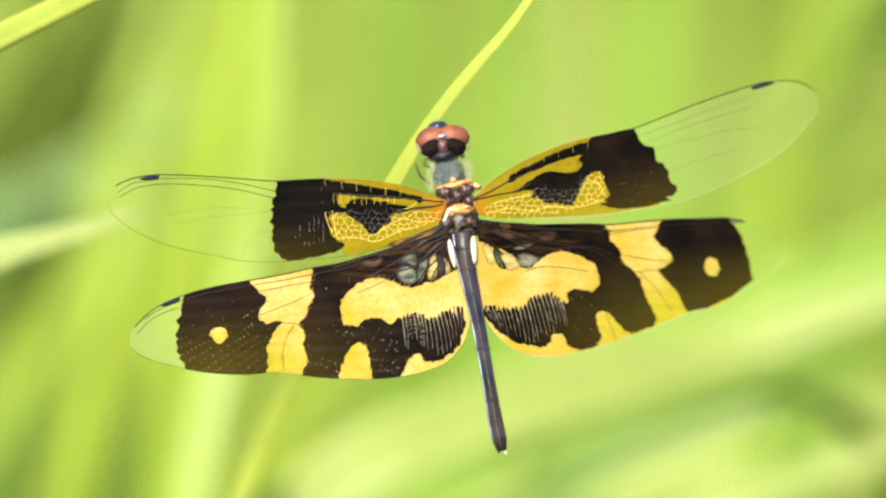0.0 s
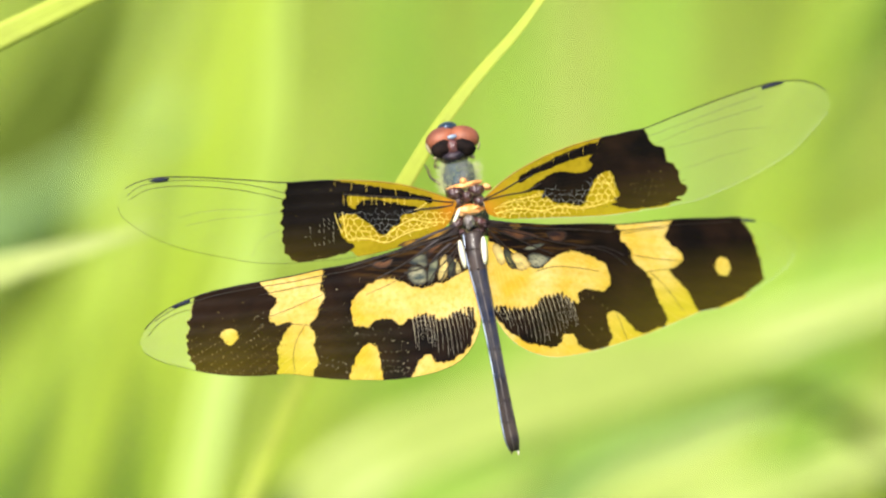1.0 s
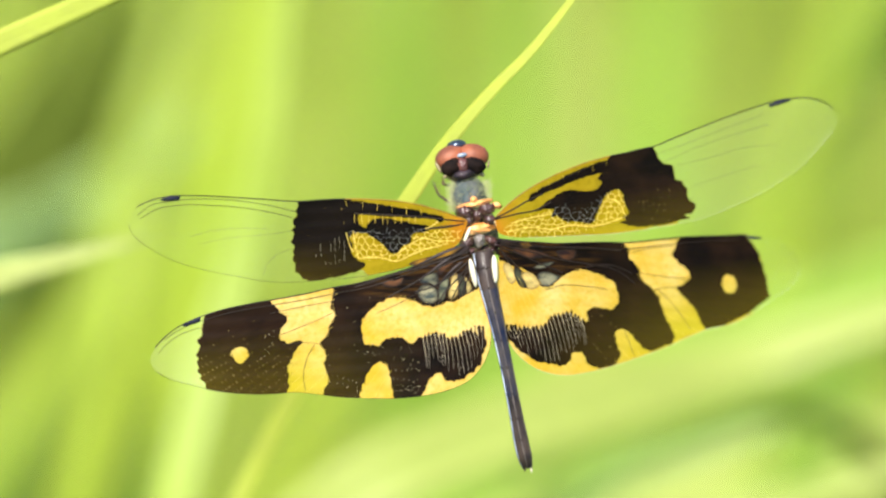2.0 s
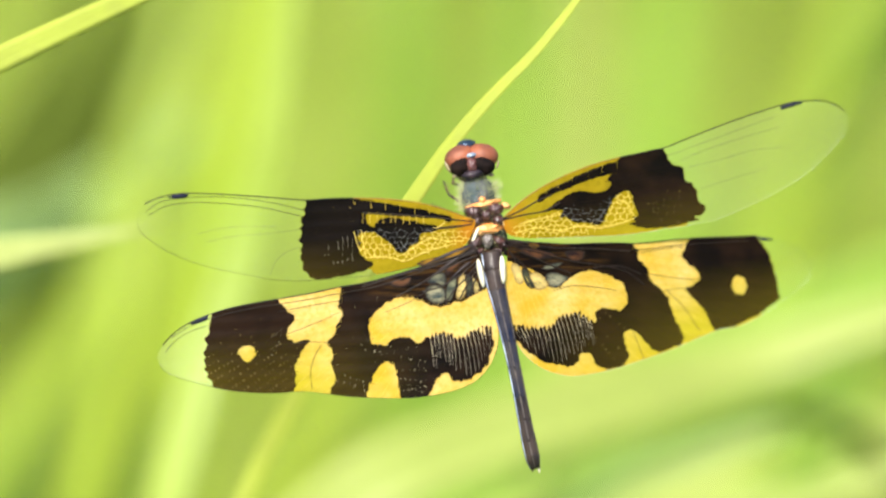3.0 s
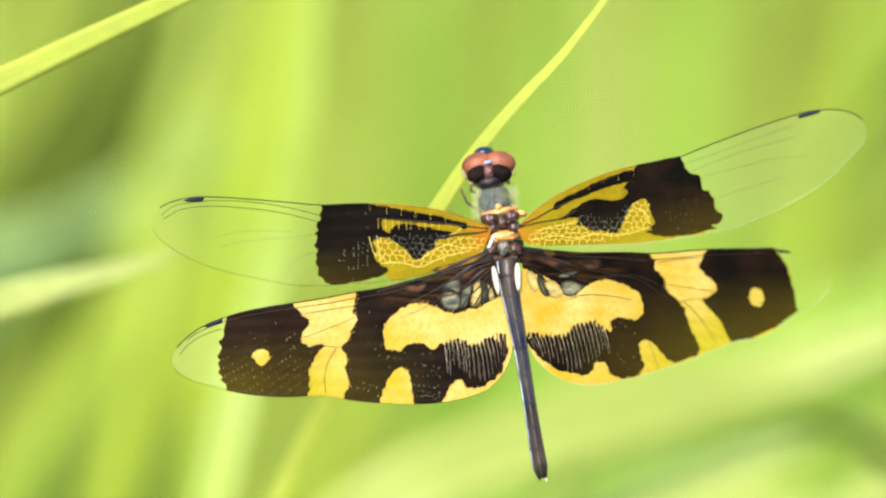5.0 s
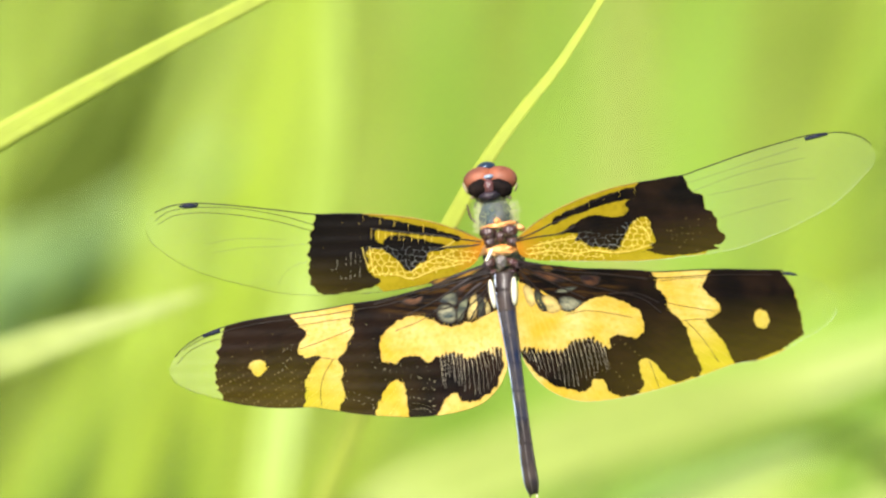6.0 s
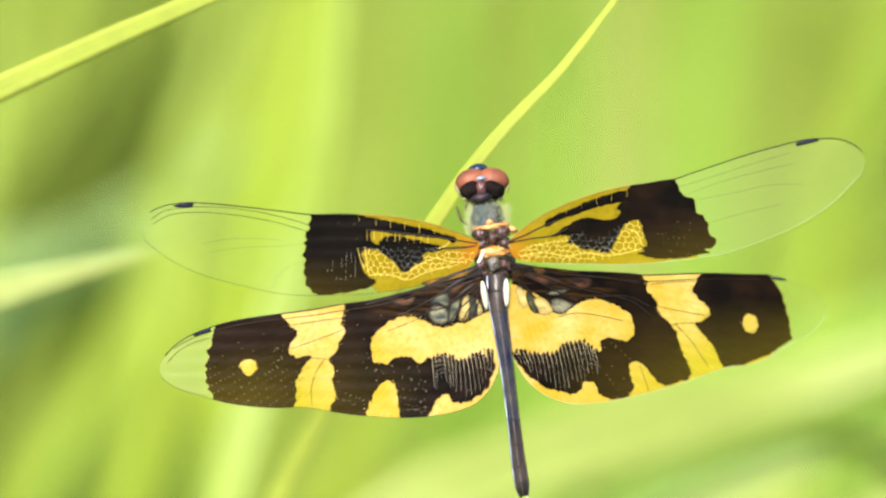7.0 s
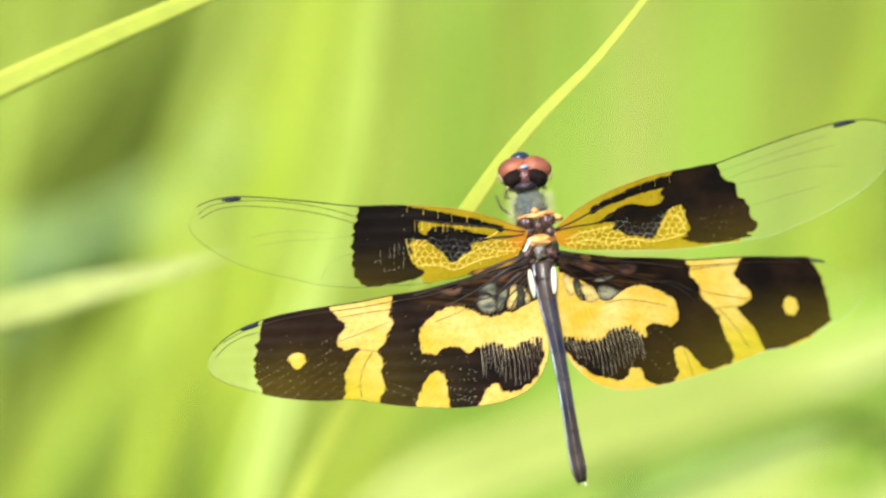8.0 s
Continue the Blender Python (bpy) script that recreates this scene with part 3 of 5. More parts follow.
FORE_RIGHT = dict(
    lead=[(1.58, 2.00), (2.30, 2.73), (3.82, 4.06), (5.34, 5.10), (6.86, 5.95), (8.38, 6.68), (9.90, 7.29), (11.43, 7.85), (12.95, 8.28), (14.48, 8.65), (16.00, 8.95), (17.53, 9.32), (18.88, 9.57), (20.59, 10.25), (23.66, 11.48), (26.73, 12.65), (29.80, 13.70), (31.34, 14.19), (32.88, 14.57), (34.43, 14.76), (35.97, 14.80), (37.52, 14.41), (38.63, 13.68), (39.07, 12.70), (39.13, 11.97)],
    trail=[(1.58, 1.76), (2.06, 0.43), (3.52, -0.06), (5.34, -0.12), (8.38, -0.05), (11.43, 0.07), (14.48, 0.20), (16.93, 0.50), (19.38, 0.87), (22.44, 1.42), (25.21, 2.10), (27.36, 3.02), (29.82, 4.12), (31.67, 5.10), (33.51, 6.20), (35.37, 7.55), (36.91, 9.15), (38.14, 10.56), (38.88, 11.36), (39.13, 11.97)],
    dark=[FORE_RIGHT_RAGGED + FORE_RIGHT_BLOCK + FORE_RIGHT_FRONT],
    clear=FORE_RIGHT_RAGGED + [(21.95, 1.42), (18.76, 0.69), (17.54, 0.20), (22.44, 0.02), (29.82, 2.78), (40.93, 10.14), (40.92, 16.87), (19.00, 10.36)],
    rows=[([(17.41, 3.73), (20.72, 4.22)], 5),
          ([(17.90, 3.18), (20.72, 3.43)], 6),
          ([(18.40, 2.57), (20.11, 2.70)], 3),
          ([(19.37, 4.89), (21.82, 5.08)], 3)],
    window=[],
    holes=[],
    pale=[[(2.91, 0.43), (5.34, 0.97), (7.77, 0.73), (9.91, 1.16), (12.04, 0.98), (13.87, 1.35), (15.83, 2.02)],
          [(3.40, 1.40), (4.73, 1.76), (6.25, 2.13), (7.77, 2.37)],
          [(13.87, 4.57), (14.11, 3.96), (14.85, 3.84), (15.34, 3.24), (15.70, 2.39)]],
    rungs=[([(6.07, 5.16), (8.38, 6.26), (11.43, 7.48), (13.87, 8.40)],
            [(6.19, 4.68), (8.38, 5.53), (11.43, 6.63), (13.87, 7.37)], 6, 0.010)],
    net=[(3.03, 0.00), (2.67, 0.79), (3.64, 1.64), (6.25, 2.37), (8.14, 3.10), (10.51, 3.59), (12.34, 3.72), (13.87, 4.69), (15.46, 4.82), (16.13, 2.14), (13.87, 1.29), (11.43, 0.56), (7.77, 0.01)],
    stout=[[(1.58, 1.94), (3.52, 2.85), (5.34, 3.89), (6.86, 4.56)],
           [(1.58, 1.82), (4.12, 2.43), (6.07, 2.80), (7.77, 3.71)]],
    dusky=[[(12.04, 7.48), (8.99, 6.14), (6.43, 4.98)]],
    faint=[[(19.25, 8.72), (23.66, 10.32), (26.73, 11.49), (31.04, 13.03)],
           [(19.98, 7.87), (23.66, 9.47), (27.35, 10.70), (31.65, 11.94)],
           [(21.51, 7.51), (25.50, 8.50), (29.19, 9.49), (32.89, 9.75)],
           [(23.05, 5.20), (26.74, 6.43), (30.43, 7.54)]],
    stigma=[(31.59, 14.13), (32.82, 14.54), (33.93, 14.73), (34.06, 14.48), (32.88, 14.08), (31.71, 13.77)],
    root=[(1.70, 1.90)],
)
HIND_RIGHT_RAGGED = [(29.42, -0.27), (29.92, -0.82), (30.36, -1.55), (30.73, -2.11), (31.10, -3.21), (31.42, -4.44), (31.67, -5.66), (31.92, -6.77), (31.05, -7.50), (29.93, -8.24)]
HIND_RIGHT_BLOCK = [(28.07, -9.21), (26.21, -10.00), (24.85, -10.18), (24.23, -9.20), (23.74, -8.22), (22.87, -7.06), (22.19, -6.39), (21.64, -5.65), (22.50, -5.23), (23.06, -4.80), (23.12, -4.19), (22.50, -3.45), (21.64, -2.78), (21.14, -2.11), (21.51, -1.13), (22.13, -0.16), (22.50, 0.33), (26.82, 0.34)]
HIND_RIGHT_BASE = [(15.61, -0.83), (11.44, -0.29), (5.34, -0.18), (2.30, -0.30), (1.94, -0.91), (2.06, -2.36), (2.91, -2.79), (4.13, -3.33), (5.34, -3.82), (6.07, -4.43), (6.56, -5.28), (7.48, -5.40), (8.39, -4.79), (9.37, -4.12), (10.53, -3.70), (11.75, -3.70), (12.79, -4.06), (13.89, -4.55), (14.81, -5.16), (15.12, -6.38), (15.24, -7.23), (14.51, -7.90), (13.59, -7.90), (12.67, -7.72), (11.94, -7.96), (11.63, -9.30)]
HIND_RIGHT_COMB = ([(11.20, -9.05), (10.53, -8.69), (9.73, -8.32), (8.88, -8.44), (8.03, -8.68), (7.17, -9.53), (6.26, -9.77), (4.74, -9.77), (3.22, -9.82), (2.43, -9.76)],
                   [(11.69, -11.37), (11.51, -12.22), (10.96, -12.58), (10.29, -13.07), (9.80, -13.67), (9.37, -13.85), (8.39, -13.85), (7.17, -13.54), (5.83, -13.17), (3.64, -11.40)])
HIND_RIGHT_LOBES = [(2.37, -10.12), (2.91, -10.73), (3.82, -11.77), (5.04, -12.68), (6.26, -13.41), (7.78, -13.79), (9.25, -13.85), (9.80, -13.37), (10.10, -12.70), (10.84, -12.52), (11.45, -12.95), (11.88, -13.74), (12.67, -14.17), (13.90, -14.12), (14.82, -13.81), (15.31, -13.08), (15.12, -11.86), (14.82, -11.01), (15.00, -10.22), (15.74, -10.16), (16.66, -10.77), (17.40, -11.57), (18.20, -12.36), (19.12, -12.49), (20.04, -11.94), (20.97, -11.76), (21.40, -11.03), (20.96, -10.05), (20.35, -8.83), (19.92, -7.61), (19.42, -6.38), (18.37, -5.41), (17.64, -4.61), (17.45, -3.82), (17.08, -3.09), (16.28, -2.48), (16.34, -1.63)]
HIND_RIGHT = dict(
    lead=[(2.18, -0.67), (3.82, -0.60), (5.34, -0.60), (8.39, -0.78), (11.44, -0.72), (14.50, -0.71), (15.85, -0.77), (17.57, -0.65), (20.65, -0.34), (23.73, -0.15), (26.82, -0.09), (29.30, -0.02), (31.04, -0.27), (32.72, -0.69), (34.09, -1.31), (35.02, -2.10), (35.52, -3.09)],
    trail=[(2.18, -0.85), (2.06, -2.12), (1.88, -3.94), (1.82, -5.76), (2.00, -8.18), (2.43, -9.88), (3.22, -11.52), (4.43, -13.04), (5.95, -14.14), (7.78, -14.82), (9.31, -15.01), (11.45, -14.77), (13.90, -14.24), (16.35, -13.52), (18.20, -12.91), (20.66, -12.01), (23.43, -10.85), (25.29, -10.12), (27.45, -9.76), (29.93, -8.60), (31.79, -7.32), (33.78, -6.03), (35.09, -4.56), (35.52, -3.09)],
    dark=[
        HIND_RIGHT_RAGGED + HIND_RIGHT_BLOCK,
        HIND_RIGHT_BASE + comb_teeth(HIND_RIGHT_COMB, 20, 0.34, 4) + HIND_RIGHT_LOBES],
    clear=HIND_RIGHT_RAGGED + [(31.79, -8.24), (37.40, -7.02), (37.39, 0.36), (29.55, 0.47)],
    holes=[[(27.32, -4.25), (27.94, -4.56), (28.25, -5.29), (28.07, -6.09), (27.45, -6.39), (26.83, -6.03), (26.58, -5.17), (26.83, -4.50)]],
    window=[
        ("teal", [(6.32, -4.12), (6.93, -3.82), (8.08, -4.12), (8.76, -4.37), (8.21, -4.91), (7.48, -5.40), (6.62, -5.22)]),
        ("cream", [(4.55, -4.00), (5.28, -3.88), (6.01, -4.30), (6.56, -5.03), (6.07, -5.52), (5.22, -5.58), (4.80, -4.85)]),
        ("moss", [(3.76, -3.39), (4.37, -3.58), (4.55, -4.42), (5.10, -5.40), (4.61, -5.46), (3.94, -4.61)]),
        ("mist", [(5.83, -3.39), (6.80, -2.91), (8.15, -2.79), (7.54, -3.21), (6.62, -3.51)]),
        ("cream", [(2.61, -2.97), (3.21, -2.97), (3.64, -3.70), (3.88, -4.67), (3.40, -5.03), (2.79, -4.06)]),
        ("amber", [(4.25, -0.66), (5.34, -0.66), (5.65, -1.03), (4.73, -1.21)]),
        ("rust", [(8.39, -1.69), (9.37, -1.45), (10.46, -1.63), (10.22, -2.36), (9.12, -2.54)]),
        ("rust", [(3.40, -1.21), (5.34, -1.39), (7.29, -2.00), (5.65, -2.36), (4.13, -1.82)])],
    comb=HIND_RIGHT_COMB,
    pale=[],
    stout=[[(2.18, -0.91), (5.34, -1.63), (9.00, -2.60), (12.06, -3.09), (15.12, -3.82), (16.96, -5.16)],
           [(2.18, -1.15), (4.73, -2.12), (7.17, -3.21), (9.00, -3.94)],
           [(2.18, -1.39), (3.52, -2.73), (4.73, -3.94)],
           [(2.30, -1.64), (3.40, -3.09)],
           [(2.18, -0.79), (6.56, -1.15), (11.44, -1.26), (15.42, -1.63)],
           [(11.44, -3.33), (14.50, -3.21), (16.65, -4.06)]],
    dusky=[[(16.65, -1.75), (18.80, -1.38), (21.26, -1.13)],
           [(17.57, -4.06), (20.04, -4.43), (22.50, -4.68)],
           [(19.42, -5.77), (21.27, -7.61), (23.12, -10.18)],
           [(15.86, -10.40), (16.47, -11.87), (16.97, -13.21)],
           [(19.11, -5.90), (20.65, -5.65), (21.76, -5.65)],
           [(7.17, -5.76), (9.00, -5.28), (11.44, -5.40), (13.89, -5.77)]],
    faint=[],
    stigma=[(29.42, -0.15), (30.17, -0.15), (31.04, -0.33), (31.10, -0.51), (30.17, -0.51), (29.49, -0.45)],
    root=[(2.18, -0.85)],
)
PLANS = {("fore", -1): FORE, ("hind", -1): HIND, ("fore", 1): FORE_RIGHT, ("hind", 1): HIND_RIGHT}
NS = 400      # steps along a wing
RISE = {("fore", -1): (0.05, 0.10), ("hind", -1): (0.0, 0.03), ("fore", 1): (-0.28, 0.05), ("hind", 1): (-0.40, 0.04)}


def wing(kind, side, parent):
    plan = PLANS[kind, side]
    rise, twist = RISE[kind, side]
    root = np.array(plan["root"][0])
    rng = random.Random(kind)

    def put(P, lift=0.0):
        """Plan points (mm) to the body's space (m)."""
        P = np.atleast_2d(np.asarray(P, float))
        d = P - root
        pleat = 0.025 * np.sin(d[:, 1] * 4.2 + d[:, 0] * 0.25) * np.clip(d[:, 0] / 4, 0, 1)
        z = rise * d[:, 0] + twist * d[:, 1] + pleat + lift + 0.15 * np.sin(d[:, 0] * 0.3)
        return np.stack([side * P[:, 0], P[:, 1], z], 1) * MM

    lead = resample(smooth_line(plan["lead"], 8), NS)
    trail = resample(smooth_line(plan["trail"], 8), NS)
    nr = 150
    r = np.linspace(0, 1, nr)
    P = lead[:, None] * (1 - r)[None, :, None] + trail[:, None] * r[None, :, None]
    P = P.reshape(-1, 2)
    dark_shapes = [smooth_line(d, 4, True) for d in plan["dark"]]
    hole_shapes = [smooth_line(d, 4, True) for d in plan["holes"]]
    clear_shape = smooth_line(plan["clear"], 3, True)
    window_shapes = [(tint, smooth_line(d, 2, True)) for tint, d in plan["window"]]

    def pigment(Q):
        d = np.max([inside_distance(Q, s) for s in dark_shapes], 0)
        for h in hole_shapes:
            d = np.minimum(d, -inside_distance(Q, h))
        return d, inside_distance(Q, clear_shape)
    dark, clear = pigment(P)
    clear = clear + 0.15
    idx = np.arange(NS * nr).reshape(NS, nr)
    quads = np.stack([idx[:-1, :-1], idx[1:, :-1], idx[1:, 1:], idx[:-1, 1:]], -1).reshape(-1, 4)
    me = bpy.data.meshes.new(kind + "wing")
    me.from_pydata(put(P).tolist(), [], quads.tolist())
    base_zone = np.clip((13.5 - P[:, 0]) / 4, 0, 1) * np.clip((P[:, 1] + 8.5) / 2, 0, 1) * (kind == "hind")
    flush = np.clip((4.6 - P[:, 0]) / 2.6, 0, 1) * 0.6 * (kind == "fore")
    rr = np.tile(r, NS)
    thin = np.clip((rr - (0.5 if kind == "fore" else 0.25)) / 0.6, 0, 1) * np.clip((P[:, 0] - 6) / 14, 0, 1)
    for name, vals in (("thinness", thin), ("dark", dark), ("clear", clear), ("root_zone", base_zone), ("root_flush", flush)):
        me.attributes.new(name, "FLOAT", "POINT").data.foreach_set("value", vals.astype(np.float32))
    where = np.c_[P, np.full(len(P), 7.0 * side)].astype(np.float32)
    me.attributes.new("wing_place", "FLOAT_VECTOR", "POINT").data.foreach_set("vector", where.ravel())
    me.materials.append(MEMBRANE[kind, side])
    for p in me.polygons:
        p.use_smooth = True
    blade = new(kind + "wing", me)
    blade.parent = parent
    tagged(blade, label="amber and brown-black %swing with a clear tip" % kind)

    # veins: a fan of long ones from the root, with short cross veins between them
    bm = bmesh.new()
    spots, glints = bmesh.new(), bmesh.new()

    def vein(line, radius, pick):
        line = np.asarray(line)
        P3 = put(line, 0.045)
        run, last = [], None
        for i in range(len(line)):
            m = pick[min(i, len(pick) - 1)]
            if last is not None and m != last:
                if last is not None and last >= 0 and len(run) > 1:
                    ring_tube(bm, run, radius[last] * MM, 4, last, cap=False)
                run = run[-1:]
            run.append(P3[i])
            last = m
        if last is not None and last >= 0 and len(run) > 1:
            ring_tube(bm, run, radius[last] * MM, 4, last, cap=False)

    def zone(Q, level):
        """Which vein material runs here: 0 dark, 1 pale, 2 amber; -1 none."""
        d, c = pigment(Q)
        out = []
        for q, dd, cc in zip(Q, d, c):
            if dd > 0:
                out.append(0)
            elif cc > 0:
                out.append(0 if level == 0 else -1)
            else:
                out.append(1 if kind == "fore" else 2)
        return out
    def put_veins(lines, radius, m):
        for line in lines:
            vein(smooth_line(line, 8), (radius,) * 5, [m])
    put_veins(plan["pale"], 0.036, 1)
    put_veins(plan["dusky"], 0.028, 0)
    put_veins(plan.get("stout", ()), 0.075, 0)
    put_veins(plan["faint"][:2], 0.034 if side < 0 else 0.024, 0 if side < 0 else 4)
    put_veins(plan["faint"][2:], 0.02, 4)
    if kind == "fore":
        # short rungs across the front strips, and a net of many-sided cells behind them
        for top, low, count, thick in plan["rungs"]:
            for p, q in zip(resample(smooth_line(top, 6), count), resample(smooth_line(low, 6), count)):
                slip = np.array((rng.uniform(-0.12, 0.12), 0))
                vein(np.array([p + slip, (p + q) / 2 + slip, q + slip]), (thick * rng.uniform(0.8, 1.2),) * 5, [2 if top[0][1] > 2.6 else 1])
        reach = max(q[0] for q in plan["net"])
        for i in range(7):       # faint cross veins in the brown block
            for k in range(6):
                p = np.array((reach + 0.25 + 0.5 * i, 0.1 - 0.5 * k + 0.09 * side * i + rng.uniform(0, 0.2)))
                if rng.random() < 0.85 - 0.1 * i and pigment(p[None])[0][0] > 0.3:
                    vein(np.array([p, p + (-0.06, -rng.uniform(0.25, 0.5))]), (0.015,) * 6, [3])
        net = np.array(plan["net"])
        size = 0.42
        corner = {}

        def at(i, j):
            if (i, j) not in corner:
                corner[i, j] = np.array((1.6 + i * size * 0.866, -4.6 + j * size * 0.5)) + np.array((rng.gauss(0, 0.10), rng.gauss(0, 0.10)))
            return corner[i, j]
        edges = []
        for i in range(64):
            for j in range(0, 46, 6):
                o = 3 * (i % 2)
                a, b, c, d = (i, j + o), (i + 1, j + o + 1), (i + 1, j + o + 3), (i, j + o + 4)
                edges += [(a, b), (b, c), (c, d), ((i + 1, j + o + 1), (i + 2, j + o)), ((i + 1, j + o + 3), (i + 2, j + o + 4))]
        ends = np.array([(at(*a), at(*b)) for a, b in edges])
        mids = ends.mean(1)
        d, c = pigment(mids)
        held = inside_distance(mids, net)
        for e, m, dd, cc, hh in zip(ends, mids, d, c, held):
            if hh < 0 or cc > 0:
                continue
            if dd < 0.02:
                vein(e, (rng.uniform(0.019, 0.031),) * 5, [1])
            elif dd < 1.4:
                vein(e, ((0.017 if dd < 0.6 else 0.010) * rng.uniform(0.7, 1.2),) * 7, [6])
    n_fan = 14 if kind == "fore" else 34
    fan = []
    for k in range(n_fan):
        f = 1 - (k / n_fan) ** 1.12 * (0.98 if kind == "fore" else 0.95)
        end = trail[int(f * (NS - 1))]
        reach = end - root
        bend = np.array((0.0, 1.0)) * np.linalg.norm(reach) * (0.10 if kind == "fore" else 0.06) * (1 - 0.7 * k / n_fan)
        mid = root + reach * 0.55 + bend
        t = np.linspace(0.04, 1, 60)[:, None]
        fan.append((1 - t) ** 2 * root + 2 * t * (1 - t) * mid + t * t * end)
    if kind == "fore":
        for line in fan[1:]:
            vein(line[12:], (0.013,) * 6, [5 if q == 0 else -1 for q in zone(line, 1)[12:]])
    if kind == "hind":
        for k, line in enumerate(fan):
            z = zone(line, 1)
            vein(line[12:], (0.011, 0.014, 0.013, 0.011, 0.014, 0.011), [5 if q in (0, 3) else q for q in z[12:]])
        tops = resample(smooth_line(plan["comb"][0], 6), 33 if side < 0 else 41)[1::2]
        feet = resample(smooth_line(plan["comb"][1], 6), 33 if side < 0 else 41)[1::2]
        for i, (top, foot) in enumerate(zip(tops, feet)):      # the comb of pale veins at the inner corner
            q = np.linspace(0, 1, 26)[:, None]
            line = top + (0, 0.12) + (foot - top - (0, 0.12)) * q + np.array((0.10 * side, 0)) * np.sin(q * math.pi)
            line = line[:max(6, int(26 * rng.uniform(0.70, 0.98)))]
            strong = rng.uniform(0.010, 0.017)
            n = int(rng.uniform(7, 13))
            vein(line[:n], (strong * 1.35,) * 8, [7])
            vein(line[n - 1:], (strong,) * 8, [3])
            for k in range(1, len(line) - 3, 3):    # short rungs from vein to vein
                if rng.random() < (0.6 if i < 6 else 0.12) and i:
                    vein(np.array([line[k], line[k] + (tops[i - 1] - top) * 0.9]), (0.012,) * 8, [3])
    for tint, w in window_shapes:      # the veins that frame the glassy cells at the root
        if tint not in ("amber", "rust") and (side < 0 or tint != "cream"):
            vein(np.concatenate([w, w[:1]]), (rng.uniform(0.02, 0.045),) * 8, [0])
    # cells: short cross veins in the dark parts show as faint specks
    step = 0.80 if kind == "fore" else 0.66
    seeds, rungs = [], []
    for k in range(n_fan - 1):
        a, b = fan[k], fan[k + 1]
        length = np.linalg.norm(np.diff(a, axis=0), axis=1).sum()
        q = rng.uniform(0.3, 1.0)
        while q < length - 0.2:
            i = int(q / length * 59)
            if np.linalg.norm(a[i] - b[i]) > 0.25:
                j = min(59, i + 1)
                seeds.append((a[i] + b[i] + a[j] + b[j]) / 4 + (a[j] - a[i]) * 0.5)
                rungs.append((a[i], b[i]))
            q += rng.uniform(0.85, 1.15) * step
    def speck(bag, p, e, squash):
        """A low pale blister on a cell."""
        ring = [bag.verts.new(v) for v in put([p + e * np.array((math.cos(q), math.sin(q) * squash)) for q in (0, 1.05, 2.1, 3.14, 4.2, 5.25)], 0.05)]
        top = bag.verts.new(put(p, 0.065)[0])
        for q in range(6):
            bag.faces.new((ring[q], ring[(q + 1) % 6], top))
    for line, count in plan.get("rows", ()):
        for p in resample(np.array(line, float), count):
            speck(glints if kind == "hind" else spots, p + (rng.gauss(0, 0.07), rng.gauss(0, 0.07)), rng.uniform(0.03, 0.055), rng.uniform(0.8, 1.8))
    seeds = np.array(seeds)
    deep = pigment(seeds)[0]
    for cell, dd, (pa, pb) in zip(seeds, deep, rungs):
        if dd > 0.1 and rng.random() < 0.5:
            vein(np.array([pa, pb]), (0.010,) * 6, [5])
        patchy = noise.noise(Vector((cell[0] * 0.35, cell[1] * 0.35, 2.0)))
        glint = kind == "hind" and 5.0 < cell[0] < 18.5 and side < 0
        if kind == "fore":
            chance = (0.12 if side < 0 else 0.35 * (-1 < cell[1] < 4)) * (cell[0] > 14.5)
        elif glint:
            chance = (0.25 + patchy) * (cell[1] < -10.5) + 0.05 * (cell[1] > -10.5) * (cell[0] > 11)
        else:
            chance = (0.95 if cell[1] < -12.6 else 0.22 + patchy * 0.6) * (cell[0] > 20) if side < 0 else 0.45 * (10 < cell[0] < 15) * (cell[1] < -8)
        if dd > 0.25 and rng.random() < chance:
            speck(glints if glint else spots, cell, rng.uniform(0.02, 0.06) if glint else rng.uniform(0.035, 0.075), rng.uniform(0.8, 1.5))
    part("vein_network", bm, [VEIN_DARK, VEIN_PALE, VEIN_AMBER, VEIN_COMB, VEIN_FAINT, VEIN_DUSK, VEIN_MIST, VEIN_COMB_PALE], blade, "fine network of wing veins")["kind"] = "stuff"
    part("cell_speckle", spots, CELL_SPOT, blade, "golden specks in the dark cells")["kind"] = "stuff"
    if kind == "hind":
        part("cell_glint", glints, CELL_GLINT, blade, "pale shiny specks in the dark cells")["kind"] = "stuff"
    # the leading edge with its three strong veins
    for j, (inset, rad) in enumerate(((0.0, 0.06),) if kind == "fore" else ((0.0, 0.06), (0.05, 0.04))):
        bm = bmesh.new()
        line = (lead * (1 - inset) + trail * inset)[2:int(NS * (0.96 if side < 0 or kind == "fore" else 0.80)) - 14 * j:3]
        z = [1 if kind == "fore" and q == 1 and not j else 0 for q in zone(line, 0)]
        vein(line, (rad, rad, rad, rad), z)
        part("leading_vein", bm, [VEIN_DARK, COSTA], blade, "strong leading vein")
    bm = bmesh.new()
    ring_tube(bm, put(trail[NS // 9:NS - 6:3], 0.0), 0.02 * MM, 4, 0)
    # right margins are pale: the sheen of the tilted wing put into colour
    part("rim", bm, *((VEIN_DARK, blade, "hair-thin dark wing margin") if side < 0 else (RIM_SHEEN, blade, "hair-thin wing margin, sheen put into its pale colour")))
    # the stigma, a thickened cell at the leading edge
    bm = bmesh.new()
    edge = np.array(plan["stigma"])
    up = [bm.verts.new(v) for v in put(edge, 0.10)]
    low = [bm.verts.new(v) for v in put(edge, -0.06)]
    bm.faces.new(up)
